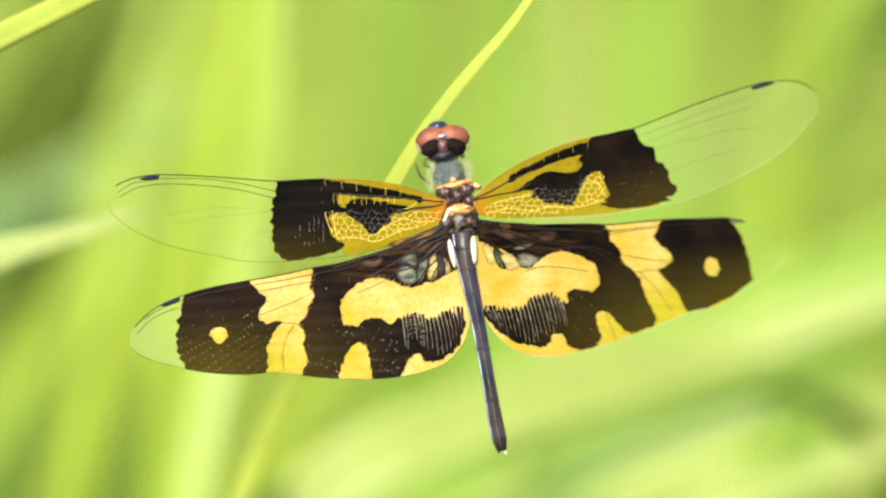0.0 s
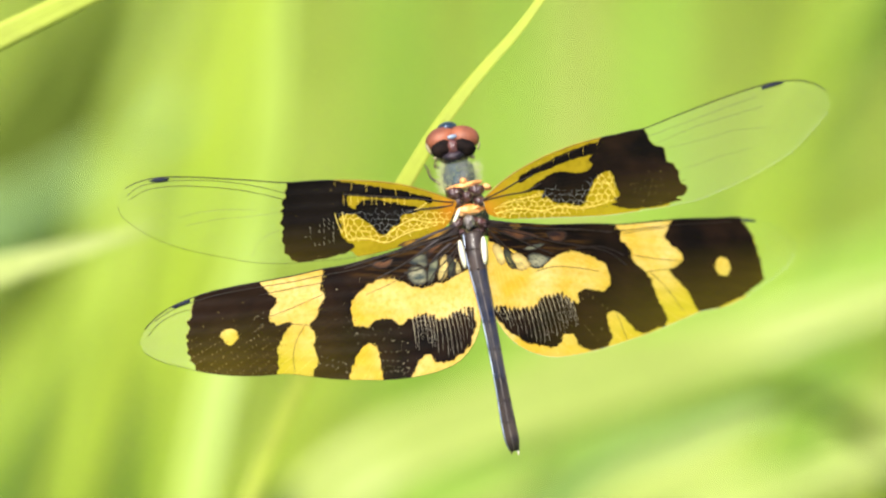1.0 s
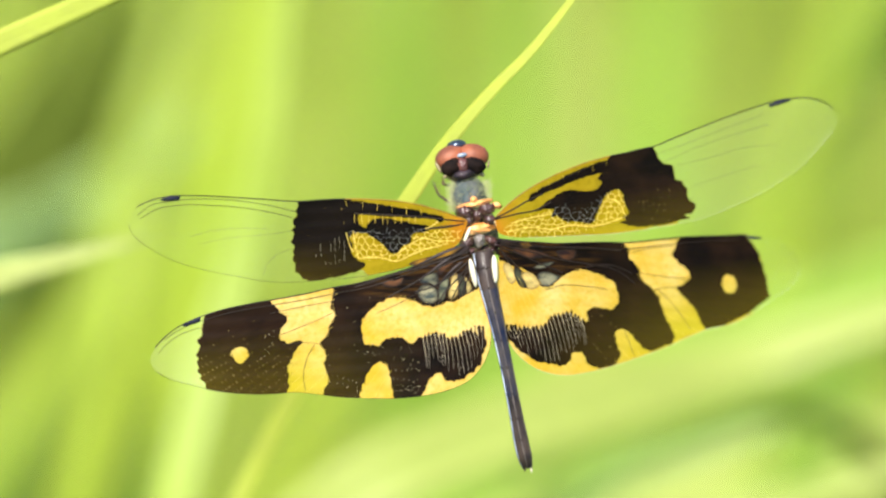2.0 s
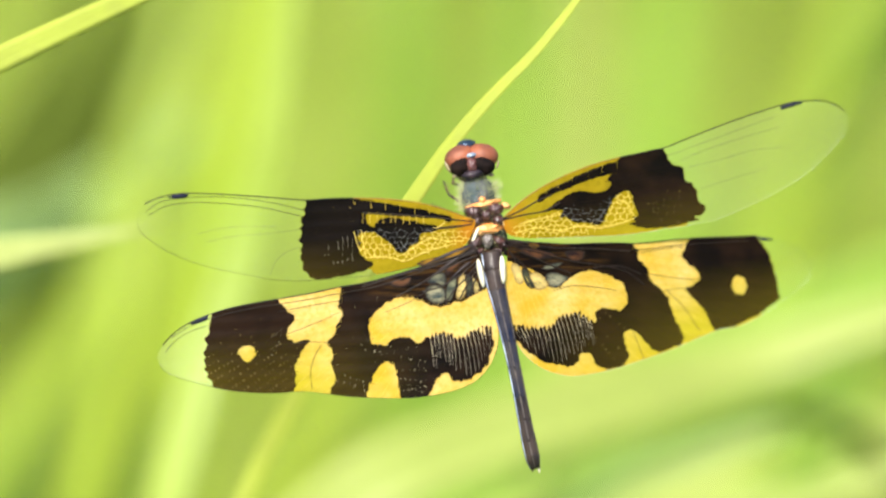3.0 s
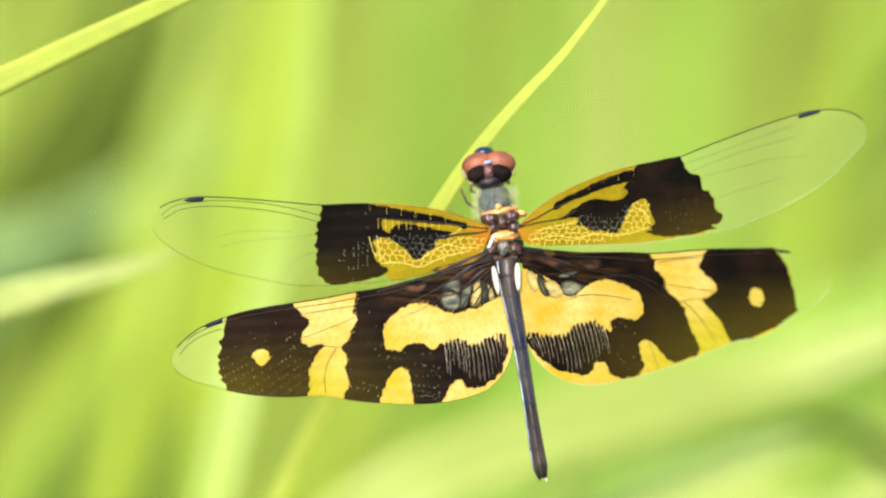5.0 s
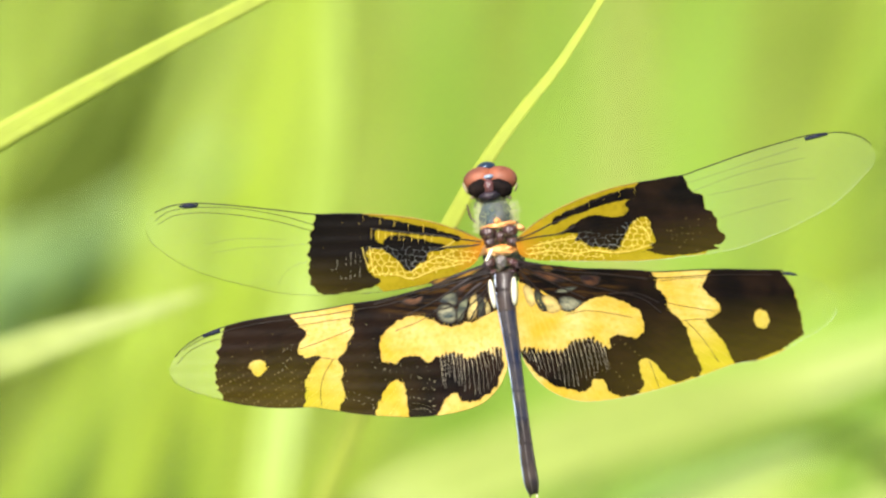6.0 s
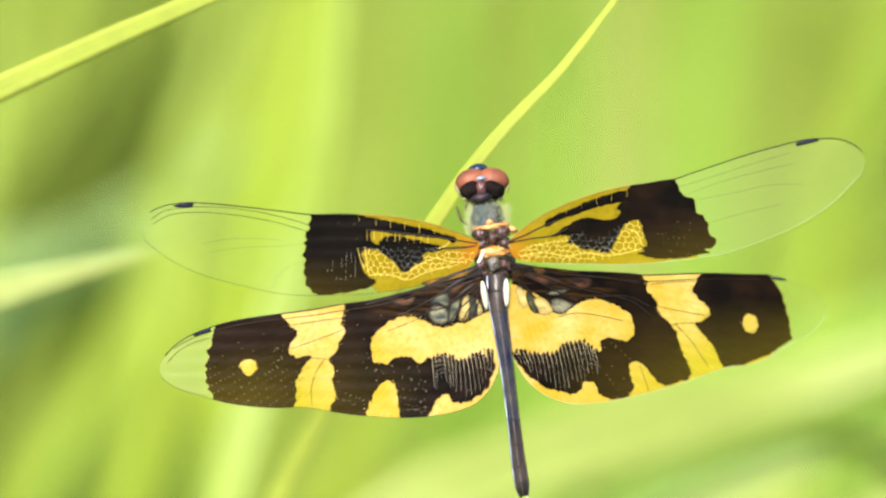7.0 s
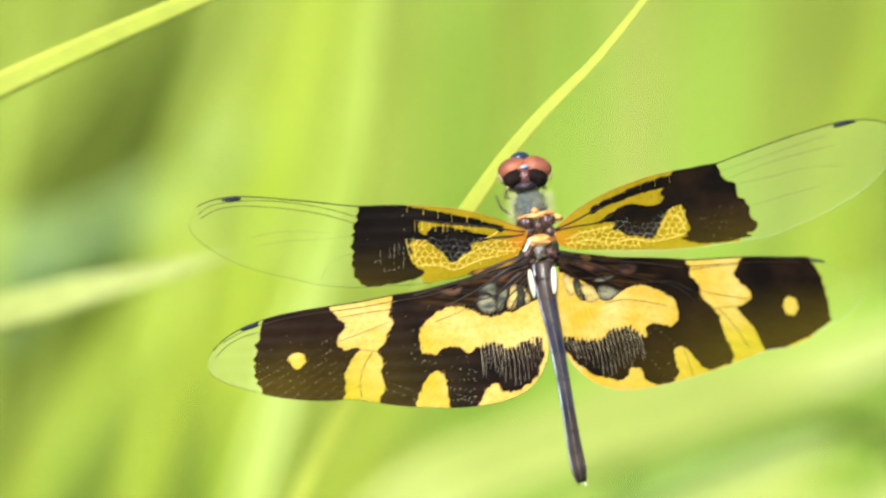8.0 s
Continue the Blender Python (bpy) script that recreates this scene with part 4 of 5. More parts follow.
    bm.faces.new(low[::-1])
    for k in range(len(edge)):
        bm.faces.new((up[k - 1], low[k - 1], low[k], up[k]))
    part("stigma", bm, STIGMA, blade, "blue-black wing stigma")
    for tint, w in window_shapes:
        bm = bmesh.new()
        c = w.mean(0)
        w = c + (w - c) * 1.1
        inwards = bm.verts.layers.float.new("inwards")
        rings = []
        for q, h, share in ((1.0, 0.016, 0.0), (0.88, 0.018, 0.25), (0.72, 0.020, 0.75), (0.45, 0.020, 1.0), (0.12, 0.020, 1.0)):
            rings.append([bm.verts.new(v) for v in put(c + (w - c) * q, h)])
            for v in rings[-1]:
                v[inwards] = share
        for a, b in zip(rings, rings[1:]):
            for k in range(len(a)):
                bm.faces.new((a[k - 1], a[k], b[k], b[k - 1]))
        bm.faces.new(rings[-1])
        part("basal_window", bm, WINDOW[tint], blade, "glossy %s basal wing cell" % tint)
    return blade


def dragonfly():
    body = new("dragonfly")
    body.matrix_world = VIEW @ HOME
    tagged(body, "black and yellow dragonfly with spread wings on a grass blade", "dragonfly")
    wings = {(kind, side): wing(kind, side, body) for kind in ("fore", "hind") for side in (-1, 1)}

    def lump(name, mat, items, label="", seg=18, wobble=0.12):
        bm = bmesh.new()
        for (x, y, z), r, turn in items:
            ball(bm, Vector((x, y, z)) * MM, [v * MM for v in r], turn, seg, 0, wobble)
        return part(name, bm, mat, body, label)
    TILT = 11
    # head
    head = lump("head", CHITIN, [((-1.75, 7.6, -3.6), (2.1, 2.0, 1.7), TILT)], "dark head capsule")

    def on_head(name, mat, c, r, turn, label, seg=16, wobble=0.0):
        bm = bmesh.new()
        ball(bm, Vector(c) * MM, [v * MM for v in r], turn, seg, 0, wobble)
        return part(name, bm, mat, head, label)
    on_head("compound_eye", EYE_RED, (-2.9, 8.45, -3.4), (1.80, 1.34, 1.6), 20, "red-brown compound eye", 26)
    on_head("compound_eye", EYE_RED, (-0.62, 8.65, -3.4), (1.80, 1.34, 1.6), -4, "red-brown compound eye", 26)
    on_head("eye_rear", EYE_DARK, (-2.85, 7.55, -2.75), (1.3, 1.05, 1.4), 38, "dark rear of the eye", 20, 0.1)
    on_head("eye_rear", EYE_DARK, (-0.5, 7.7, -2.75), (1.3, 1.05, 1.4), -25, "dark rear of the eye", 20, 0.1)
    on_head("frons", METAL_BLUE, (-2.3, 9.75, -3.9), (1.1, 0.68, 1.1), TILT, "metallic blue-black brow")
    on_head("vertex", CROWN, (-1.78, 8.72, -2.05), (0.58, 0.27, 0.40), TILT, "shiny crown knob, highlight put into its pale blue-grey")
    on_head("occiput", OCCIPUT, (-1.72, 7.65, -1.95), (0.58, 0.85, 0.6), TILT, "brown nape triangle", 16, 0.3)
    on_head("nape", NAPE, (-1.62, 6.65, -2.1), (1.25, 0.55, 0.8), TILT, "purplish dark nape", 16, 0.2)
    on_head("eye_rim", RIM, (-4.3, 7.4, -2.7), (0.2, 0.7, 0.45), 28, "cream rim behind the eye")
    on_head("eye_rim", RIM, (1.1, 7.75, -3.0), (0.13, 0.5, 0.4), -14, "cream rim behind the eye")
    on_head("eye_rim", RIM, (-3.5, 6.5, -2.8), (0.32, 0.22, 0.35), 20, "cream rim behind the eye")
    on_head("eye_rim", RIM, (0.35, 6.65, -3.0), (0.36, 0.24, 0.35), -20, "cream rim behind the eye")
    lump("neck", CHITIN, [((-1.6, 6.2, -3.6), (1.35, 0.75, 1.1), TILT)], "dark neck collar")
    thorax = lump("thorax", CHITIN_TEAL, [((-0.95, 3.9, -3.9), (1.9, 2.9, 2.6), TILT), ((-0.1, 0.3, -4.0), (2.2, 3.2, 2.6), TILT)],
                  "grey-teal furry thorax", 24)
    # fur on the front of the thorax
    rng = random.Random(4)
    bm = bmesh.new()
    for i in range(900):
        a = rng.uniform(0, 2 * math.pi)
        q = rng.uniform(0.1, 1.0)
        n = Vector((math.cos(a) * math.sqrt(1 - q * q), math.sin(a) * math.sqrt(1 - q * q), q))
        p = Vector((-0.95 + 1.85 * n.x, 3.9 + 2.8 * n.y, -3.9 + 2.5 * n.z)) * MM
        if p.y < 0.0030:
            continue
        tip = p + (n + Vector((rng.uniform(-0.5, 0.5), rng.uniform(-0.5, 0.5), 0))) * rng.uniform(0.3, 0.75) * MM
        ring_tube(bm, [p, tip], [0.018 * MM, 0.004 * MM], 3, 0, cap=False)
    for i in range(420):     # shorter, browner hairs between the wing roots
        p = Vector((rng.gauss(-0.1, 1.3), rng.uniform(-2.2, 3.4), -0.75)) * MM
        tip = p + Vector((rng.uniform(-0.35, 0.35), rng.uniform(-0.2, 0.45), rng.uniform(0.3, 0.7))) * MM
        ring_tube(bm, [p, tip], [0.016 * MM, 0.004 * MM], 3, 0, cap=False)
    for i in range(700):     # a longer fringe down both flanks
        side = rng.choice((-1, 1))
        p = Vector((-0.95 + side * rng.uniform(1.3, 1.85), rng.uniform(2.6, 6.0), rng.uniform(-4.4, -2.6))) * MM
        tip = p + Vector((side * rng.uniform(0.35, 1.0), rng.uniform(-0.3, 0.6), rng.uniform(-0.1, 0.5))) * MM
        ring_tube(bm, [p, tip], [0.016 * MM, 0.004 * MM], 3, 0, cap=False)
    fur = part("fur", bm, FUZZ, thorax, "pale greenish thorax hairs")
    fur["kind"] = "stuff"

    def plate(name, mat, c, r, turn, label, wobble=0.55):
        bm = bmesh.new()
        ball(bm, Vector(c) * MM, [v * MM for v in r], turn, 16, 0, wobble)
        return part(name, bm, mat, thorax, label)
    for x, y, rx, ry, turn in ((-1.55, 2.6, 0.75, 0.7, 0), (0.8, 2.95, 0.75, 0.65, 0), (-1.3, 1.6, 0.65, 0.5, 20), (1.2, 1.75, 0.7, 0.5, -10), (-0.2, 2.3, 0.5, 0.6, 0)):
        plate("wing_base_plate", CHITIN, (x, y, -0.75), (rx * 1.1, ry, 0.5), turn, "maroon wing-base plate")
    for x, y, rx, ry, turn in ((-0.5, 3.45, 1.8, 0.34, 12), (-0.6, 3.9, 0.35, 0.4, 5), (1.9, 3.3, 0.5, 0.35, -25), (0.0, 0.85, 1.8, 0.6, 8), (-2.3, 1.0, 0.75, 1.0, -25), (0.2, -1.75, 0.9, 0.28, 8)):
        plate("orange_ridge", ORANGE, (x, y, -1.15), (rx, ry, 0.75), turn, "orange ridge between the wings")
    plate("white_ridge", CREAM, (-1.35, 0.1, -0.75), (0.22, 1.1, 0.4), -22, "cream-white ridge", 0)
    plate("white_ridge", CREAM, (2.1, 1.1, -0.75), (0.25, 1.3, 0.4), 42, "cream-white ridge", 0)
    plate("scutellum", SCUTELLUM, (0.0, -0.45, -0.65), (0.55, 0.75, 0.6), TILT, "glossy grey scutellum")
    for x, y, rx, ry, turn in ((-1.3, -0.7, 0.8, 0.55, 30), (1.3, -0.5, 0.9, 0.5, -20), (-0.9, -1.6, 0.7, 0.4, 10), (1.1, -1.5, 0.7, 0.4, 0), (1.9, -0.9, 0.7, 0.35, -25), (-2.0, -1.2, 0.8, 0.35, 25)):
        plate("hind_plate", CHITIN, (x, y, -1.0), (rx, ry, 0.7), turn, "dark maroon plate")
    # stout dark roots of the hindwings
    for side, x0, y0, x1, y1 in ((-1, -1.2, -1.2, -6.6, -4.6), (-1, -1.0, -2.0, -4.6, -5.2), (1, 1.6, -0.9, 7.8, -2.6), (1, 1.8, -1.6, 5.8, -3.5), (-1, -1.4, -0.9, -7.6, -3.4), (1, 1.8, -0.5, 8.5, -1.3)):
        bm = bmesh.new()
        z1 = -0.40 * max(0, x1 - 1)
        mid = Vector(((x0 + x1) / 2, (y0 + y1) / 2 + 0.15, z1 / 2 + 0.1)) * MM
        ring_tube(bm, [Vector((x0, y0, -0.5)) * MM, mid, Vector((x1, y1, z1)) * MM], [(0.34 * MM, 0.3 * MM), (0.2 * MM, 0.2 * MM), (0.05 * MM, 0.06 * MM)], 8)
        part("wing_root", bm, ROOT_DARK, thorax, "dark thick wing-root vein")
    # abdomen, ten rings
    spine = resample(smooth_line([(0.42, -1.64, -1.10), (0.85, -5.15, -0.40), (1.58, -8.79, -0.20), (2.30, -12.42, -0.35), (3.27, -17.88, -1.10), (4.12, -22.72, -1.90), (4.61, -24.97, -2.40)], 10), 81) * MM
    wide = np.interp(np.linspace(0, 1, 81), (0, 0.10, 0.23, 0.36, 0.49, 0.62, 0.75, 0.88, 0.955, 1), (1.2, 1.2, 0.92, 0.79, 0.72, 0.71, 0.73, 0.82, 0.82, 0.56))
    rings = []
    cuts = (0, 6, 13, 22, 32, 42, 52, 61, 69, 75, 80)
    for k in range(10):
        a, b = cuts[k], cuts[k + 1]
        bm = bmesh.new()
        b = min(b + 1, 80)
        n = b - a
        rad = [(wide[a + i] * MM * (0.998 + 0.006 * i / n), wide[a + i] * MM * 0.9 * (0.998 + 0.006 * i / n)) for i in range(n + 1)]
        ring_tube(bm, spine[a:b + 1], rad, 18, cap=k in (0, 9))
        seg = part("abdomen_segment", bm, CHITIN_BLUE, body, "blue-black glossy abdomen ring") if 1 < k < 6 else part("abdomen_segment", bm, CHITIN_UMBER, body, "umber-black abdomen ring")
        rings.append(seg)
        bm = bmesh.new()     # the keel along its back
        ring_tube(bm, [Vector(p) + Vector((0, 0, wide[a + i] * 0.86 * MM)) for i, p in enumerate(spine[a:b + 1])], 0.09 * MM, 6)
        part("keel", bm, KEEL, seg, "dark back keel")
        for side, lift, thick in ((-0.84, 0.42, 0.10), (0.84, 0.40, 0.08)):     # ridges added along its sides, their rim light put into the colour
            bm = bmesh.new()
            ring_tube(bm, [Vector(p) + Vector((wide[a + i] * side, 0, wide[a + i] * lift)) * MM for i, p in enumerate(spine[a:b + 1])], thick * MM, 8)
            part("side_ridge", bm, SIDE_SHEEN if side < 0 else KEEL, seg, "side ridge with sky sheen put into its pale blue" if side < 0 else "side ridge with a dim rim light put into its grey")
    for x, y, turn, ry in ((-0.72, -3.9, 12, 1.75), (1.62, -3.5, 4, 1.7)):
        bm = bmesh.new()
        ball(bm, Vector((x, y, 0.15)) * MM, (0.34 * MM, ry * 0.9 * MM, 0.6 * MM), turn, 18, 0, 0.1)
        part("side_plate", bm, CREAM, body, "cream-white flap at the abdomen base")
    for dx, dy, mat in ((-0.28, -0.45, CHITIN), (0.42, -0.55, CREAM)):
        bm = bmesh.new()
        p = Vector(spine[-1])
        ring_tube(bm, [p + Vector((dx * 0.7, 0.4, 0)) * MM, p + Vector((dx, dy * 0.5, 0.1)) * MM, p + Vector((dx * 1.15, dy, 0.2)) * MM], [0.16 * MM, 0.12 * MM, 0.04 * MM], 8)
        rings.append(part("tail_clasper", bm, mat, body, "small tail clasper"))
    # legs, bent round the grass blade
    for hx, hy, kx, ky, fx, fy in ((-2.0, 5.2, -3.7, 5.6, -3.4, 7.0), (0.0, 5.4, -0.6, 7.0, -1.2, 9.3), (-2.3, 3.2, -4.1, 4.4, -4.7, 5.9),
                                   (0.6, 3.2, 1.1, 4.0, -3.4, 6.8), (-2.0, 1.6, -6.4, 0.2, -7.0, 2.4), (0.5, 1.0, 0.8, 0.2, -6.0, 3.4)):
        bm = bmesh.new()
        h, k, f = Vector((hx, hy, -5.4)) * MM, Vector((kx, ky, -7.4)) * MM, Vector((fx, fy, -8.4)) * MM
        ring_tube(bm, [h, (h + k) / 2 + Vector((0, 0, 0.0003)), k, (k + f) / 2, f], [0.19 * MM, 0.17 * MM, 0.13 * MM, 0.10 * MM, 0.06 * MM], 8)
        leg = part("leg", bm, CHITIN, body, "thin black bristly leg")
        bm = bmesh.new()
        for i in range(9):
            p = k.lerp(f, 0.1 + 0.09 * i)
            ring_tube(bm, [p, p + Vector((0.45 * (-1) ** i, 0.2, 0.1)) * MM], [0.03 * MM, 0.006 * MM], 3, cap=False)
        part("spines", bm, CHITIN, leg)
    return body, wings, rings


# ---- grass ----
def grass_blade(pts, width, mat, label, face=(0, 0, 1), fold=0.25, taper=150, group="", seed=0, span=14, twist=0.35, foot=1.0):
    """A blade along pts (mm, perch frame), from its root to its tip: a folded strip of real thickness. taper: the length
    in mm over which it thins towards its tip; foot: the share of its width that its lower half has."""
    line = resample(smooth_line(pts, 12), span * (len(pts) + 6)) * MM
    n = len(line)
    run = np.r_[0, np.cumsum(np.linalg.norm(np.diff(line, axis=0), axis=1))]
    total = run[-1]
    bm = bmesh.new()
    rings, ribs = [], []
    rng = random.Random(seed)
    ph = rng.uniform(0, 6)
    for i, p in enumerate(line):
        s = i / (n - 1)
        w = width * MM * 0.5 * min(1, 0.5 + s * 4) * max(0.03, min(1, (total - run[i]) / (taper * MM)) ** 0.8)
        w *= foot + (1 - foot) * min(1, max(0, (s - 0.80) / 0.08))
        d = Vector(line[min(i + 1, n - 1)] - line[max(i - 1, 0)]).normalized()
        f = Vector(face)
        side = d.cross(f).normalized()
        up = side.cross(d)
        tw = twist * math.sin(ph + s * 3.0)
        side, up = side * math.cos(tw) + up * math.sin(tw), up * math.cos(tw) - side * math.sin(tw)
        th = max(0.08 * MM, w * 0.05)
        prof = ((-1, fold), (-0.5, fold * 0.4), (0, -fold * 0.1), (0.5, fold * 0.4), (1, fold))
        top = [bm.verts.new(Vector(p) + side * w * a + up * w * b) for a, b in prof]
        low = [bm.verts.new(Vector(p) + side * w * a * 0.97 + up * (w * b - th)) for a, b in prof]
        rings.append(top + low[::-1])
        ribs.append((Vector(p) - up * w * fold * 0.1, max(0.02 * MM, w * 0.035)))
    for a, b in zip(rings, rings[1:]):
        for k in range(10):
            bm.faces.new((a[k], a[(k + 1) % 10], b[(k + 1) % 10], b[k]))
    bm.faces.new(rings[0])
    bm.faces.new(rings[-1][::-1])
    bmesh.ops.recalc_face_normals(bm, faces=bm.faces)
    ob = part("grass_blade", bm, mat, None, label)
    bm = bmesh.new()
    ring_tube(bm, [p for p, r in ribs], [r for p, r in ribs], 5)
    part("midrib", bm, mat, ob, "slightly raised midrib")
    ob.matrix_world = VIEW
    return tagged(ob, label, "grass", group)


def floor_below(p, slide=(0, 0)):
    """The place on the ground, in perch-frame mm, straight below a point, moved by slide (mm)."""
    w = VIEW @ (Vector(p) * MM)
    w = Vector((w.x + slide[0] * MM, w.y + slide[1] * MM, -0.02))
    return tuple(VIEW.inverted() @ w / MM)


def rooted(pts, slide=(0, 0)):
    """The blade's points with its lower stretch, down to the ground."""
    low = floor_below(pts[0], slide)
    a = Vector(pts[0])
    b = Vector(pts[0]) + (Vector(pts[0]) - Vector(pts[1])).normalized() * 120
    return [low, tuple(Vector(low).lerp(b, 0.55) + Vector((0, 0, 0))), *pts]


BEHIND = iter(range(100))


def blade_behind(pts, width, mat, label, slide):
    """One of the soft blades behind the perch."""
    sunny = mat is BLADE_PALE
    return grass_blade(rooted(pts, slide), width, mat, label, group="grass blades behind the perch", seed=next(BEHIND), taper=60,
                       face=(-0.05, 0.15, 1) if sunny else (0, 0, 1), twist=0.12 if sunny else 0.35)


def meadow():
    """The ground and the far sward."""
    bm = bmesh.new()
    n = 40
    grid = {}
    for i in range(n + 1):
        for j in range(n + 1):
            x, y = ((i / n) * 2 - 1), ((j / n) * 2 - 1)
            x, y = 150 * x * abs(x) ** 2, 150 * y * abs(y) ** 2 + 0.8
            grid[i, j] = bm.verts.new((x, y, 0.01 * noise.noise(Vector((x * 3, y * 3, 0)))))
    for i in range(n):
        for j in range(n):
            bm.faces.new((grid[i, j], grid[i + 1, j], grid[i + 1, j + 1], grid[i, j + 1]))
    tagged(part("ground", bm, GROUND, None, "olive meadow soil with dry stalks"), category="ground", kind="structure")
    # blades: dense behind the perch, thinning out into the field all round
    rs = np.random.RandomState(11)
    n1, n2 = 26000, 60000
    r2 = 0.25 * np.exp(rs.uniform(0, 4.2, n2))
    a2 = rs.uniform(0, 2 * np.pi, n2)
    x = np.r_[rs.normal(0, 0.22, n1), r2 * np.cos(a2)]
    y = np.r_[0.85 + rs.normal(0, 0.26, n1), 0.9 + r2 * np.sin(a2)]
    near = (y > 0.36) | (np.arange(n1 + n2) >= n1)
    keep = near & (np.hypot((x + 0.085) / 0.045, (y - 0.80) / 0.13) > 1)
    x, y = x[keep], y[keep]
    n = len(x)
    h = rs.uniform(0.12, 0.34, n) * np.where((y < 0.36) & (abs(x) < 0.4), 0.6, 0.7 + 0.3 * np.clip(y, 0, 1))
    w = rs.uniform(0.0025, 0.006, n)
    turn = rs.uniform(0, 6.28, n)
    lean = np.stack([rs.uniform(-0.1, 0.35, n), rs.uniform(-0.15, 0.15, n)], 1) * (h * 1.6)[:, None]
    V = np.zeros((n, 8, 3))
    for i, t in enumerate((0, 0.4, 0.75, 1)):
        thin = w * (1 - t ** 3 * 0.97)
        for j, sign in enumerate((-1, 1)):
            V[:, 2 * i + j, 0] = x + lean[:, 0] * t * t + sign * np.cos(turn) * thin
            V[:, 2 * i + j, 1] = y + lean[:, 1] * t * t + sign * np.sin(turn) * thin
            V[:, 2 * i + j, 2] = h * (t - 0.25 * t * t) - 0.01
    k = (np.arange(n) * 8)[:, None, None] + np.array([(2 * q, 2 * q + 1, 2 * q + 3, 2 * q + 2) for q in range(3)])[None]
    verts, faces = V.reshape(-1, 3).tolist(), k.reshape(-1, 4).tolist()
    me = bpy.data.meshes.new("meadow_grass")
    me.from_pydata(verts, [], faces)
    me.materials.append(MEADOW)
    ob = new("meadow_grass", me)
    tagged(ob, "sunlit yellow-green meadow grass", "grass", kind="stuff")


meadow()
blade_behind([(-42.1, -44.0, -300), (-37.8, -12.4, -290), (-31.3, 14.8, -280), (-23.4, 45.5, -270), (-17.1, 71.8, -260)], 10.5, BLADE_BRIGHT, "broad yellow-green grass blade in soft sun", (-60, 60))
blade_behind([(-27.6, -49.9, -250), (8.6, -23.0, -230), (34.5, -14.0, -220), (63.5, 1.5, -210), (88.4, 19.0, -200)], 14, BLADE_MID, "broad fresh green arching grass blade", (-120, 40))
blade_behind([(-22.9, -61.2, -330), (17.3, -36.7, -320), (48.9, -28.5, -310), (87.9, -15.7, -300)], 11, BLADE_PALE, "pale arching grass blade near the ground", (-120, 40))
blade_behind([(18.2, -61.2, -330), (18.5, -4.7, -320), (17.9, 27.1, -310), (18.6, 66.3, -300)], 12, BLADE_PALE, "upright light green grass blade", (0, 60))
blade_behind([(34.8, -63.5, -380), (42.8, -4.9, -370), (52.4, 19.9, -360), (66.8, 52.4, -350)], 13, BLADE_MID, "leaning mid-green grass blade", (-40, 60))
blade_behind([(-53.0, -58.0, -260), (-50.1, -27.3, -255), (-46.1, -9.0, -250), (-43.1, 4.6, -250), (-41.2, 14.5, -250)], 11, BLADE_BRIGHT, "upright yellow-green grass blade", (0, 60))
blade_behind([(-71.3, -50.3, -260), (-60.9, -27.2, -250), (-53.9, -12.0, -245), (-49.1, -1.4, -240)], 10, BLADE_BRIGHT, "leaning yellow-green grass blade", (-60, 60))
blade_behind([(-37.2, -56.4, -150), (-21.1, -36.1, -148), (-10.0, -27.0, -147), (4.6, -20.9, -151), (18.6, -16.8, -157), (36.5, -11.9, -166), (57.6, -4.9, -165), (78.8, 1.5, -165)], 9.5, BLADE_PALE, "pale arching grass blade in full sun", (-120, 40))
blade_behind([(15.4, -54.0, -175), (29.5, -36.9, -172), (40.1, -31.1, -170), (57.8, -25.4, -168), (79.0, -19.7, -168)], 6, BLADE_PALE, "pale arching grass blade in full sun", (-120, 40))
blade_behind([(-33.8, -56.6, -230), (-24.7, -34.0, -222), (-19.5, -23.5, -218), (-13.5, -11.7, -215), (-6.2, 1.5, -212)], 8, BLADE_BRIGHT, "leaning yellow-green grass blade", (-40, 60))
blade_behind([(-65.8, -49.6, -242), (-60.4, -33.0, -240), (-56.9, -23.9, -238), (-54.3, -16.4, -238)], 10, BLADE_SHADE_GREEN, "narrow grass blade coloured deep green for shade", (-30, 60))
blade_behind([(-42.7, -49.4, -238), (-40.7, -30.6, -236), (-38.6, -20.9, -235), (-37.0, -13.4, -235)], 7.5, BLADE_SHADE_GREEN, "narrow grass blade coloured deep green for shade", (-30, 60))
blade_behind([(-7.2, -65.3, -420), (-5.4, -13.5, -400), (-7.0, 28.5, -380), (-7.8, 61.5, -370)], 14, BLADE_MID, "upright mid-green grass blade", (0, 60))
blade_behind([(36.7, -55.9, -300), (55.5, -12.3, -280), (70.5, 10.9, -270)], 12, BLADE_MID, "leaning fresh green grass blade", (-60, 60))
# dark blades added where only shade lies between the grass
blade_behind([(98.0, 5.0, -275), (84.0, 33.0, -272), (70.0, 38.5, -270), (60.0, 29.5, -270), (52.0, 19.7, -270), (45.5, 11.5, -270)], 9, BLADE_SHADE, "drooping grass blade coloured dark green for shade", (20, 60))
blade_behind([(62.0, -40.0, -185), (54.0, -24.0, -172), (44.0, -18.2, -164), (36.0, -18.6, -160), (27.0, -22.0, -160), (19.0, -25.5, -160)], 4.2, BLADE_SHADE, "drooping grass blade coloured dark for a shaded gap", (40, 60))
blade_behind([(-46.0, -44.0, -212), (-43.0, -31.0, -208), (-40.5, -22.0, -205), (-38.0, -13.5, -204)], 6.5, BLADE_SHADE, "narrow grass blade coloured dark for a shaded streak", (-30, 60))
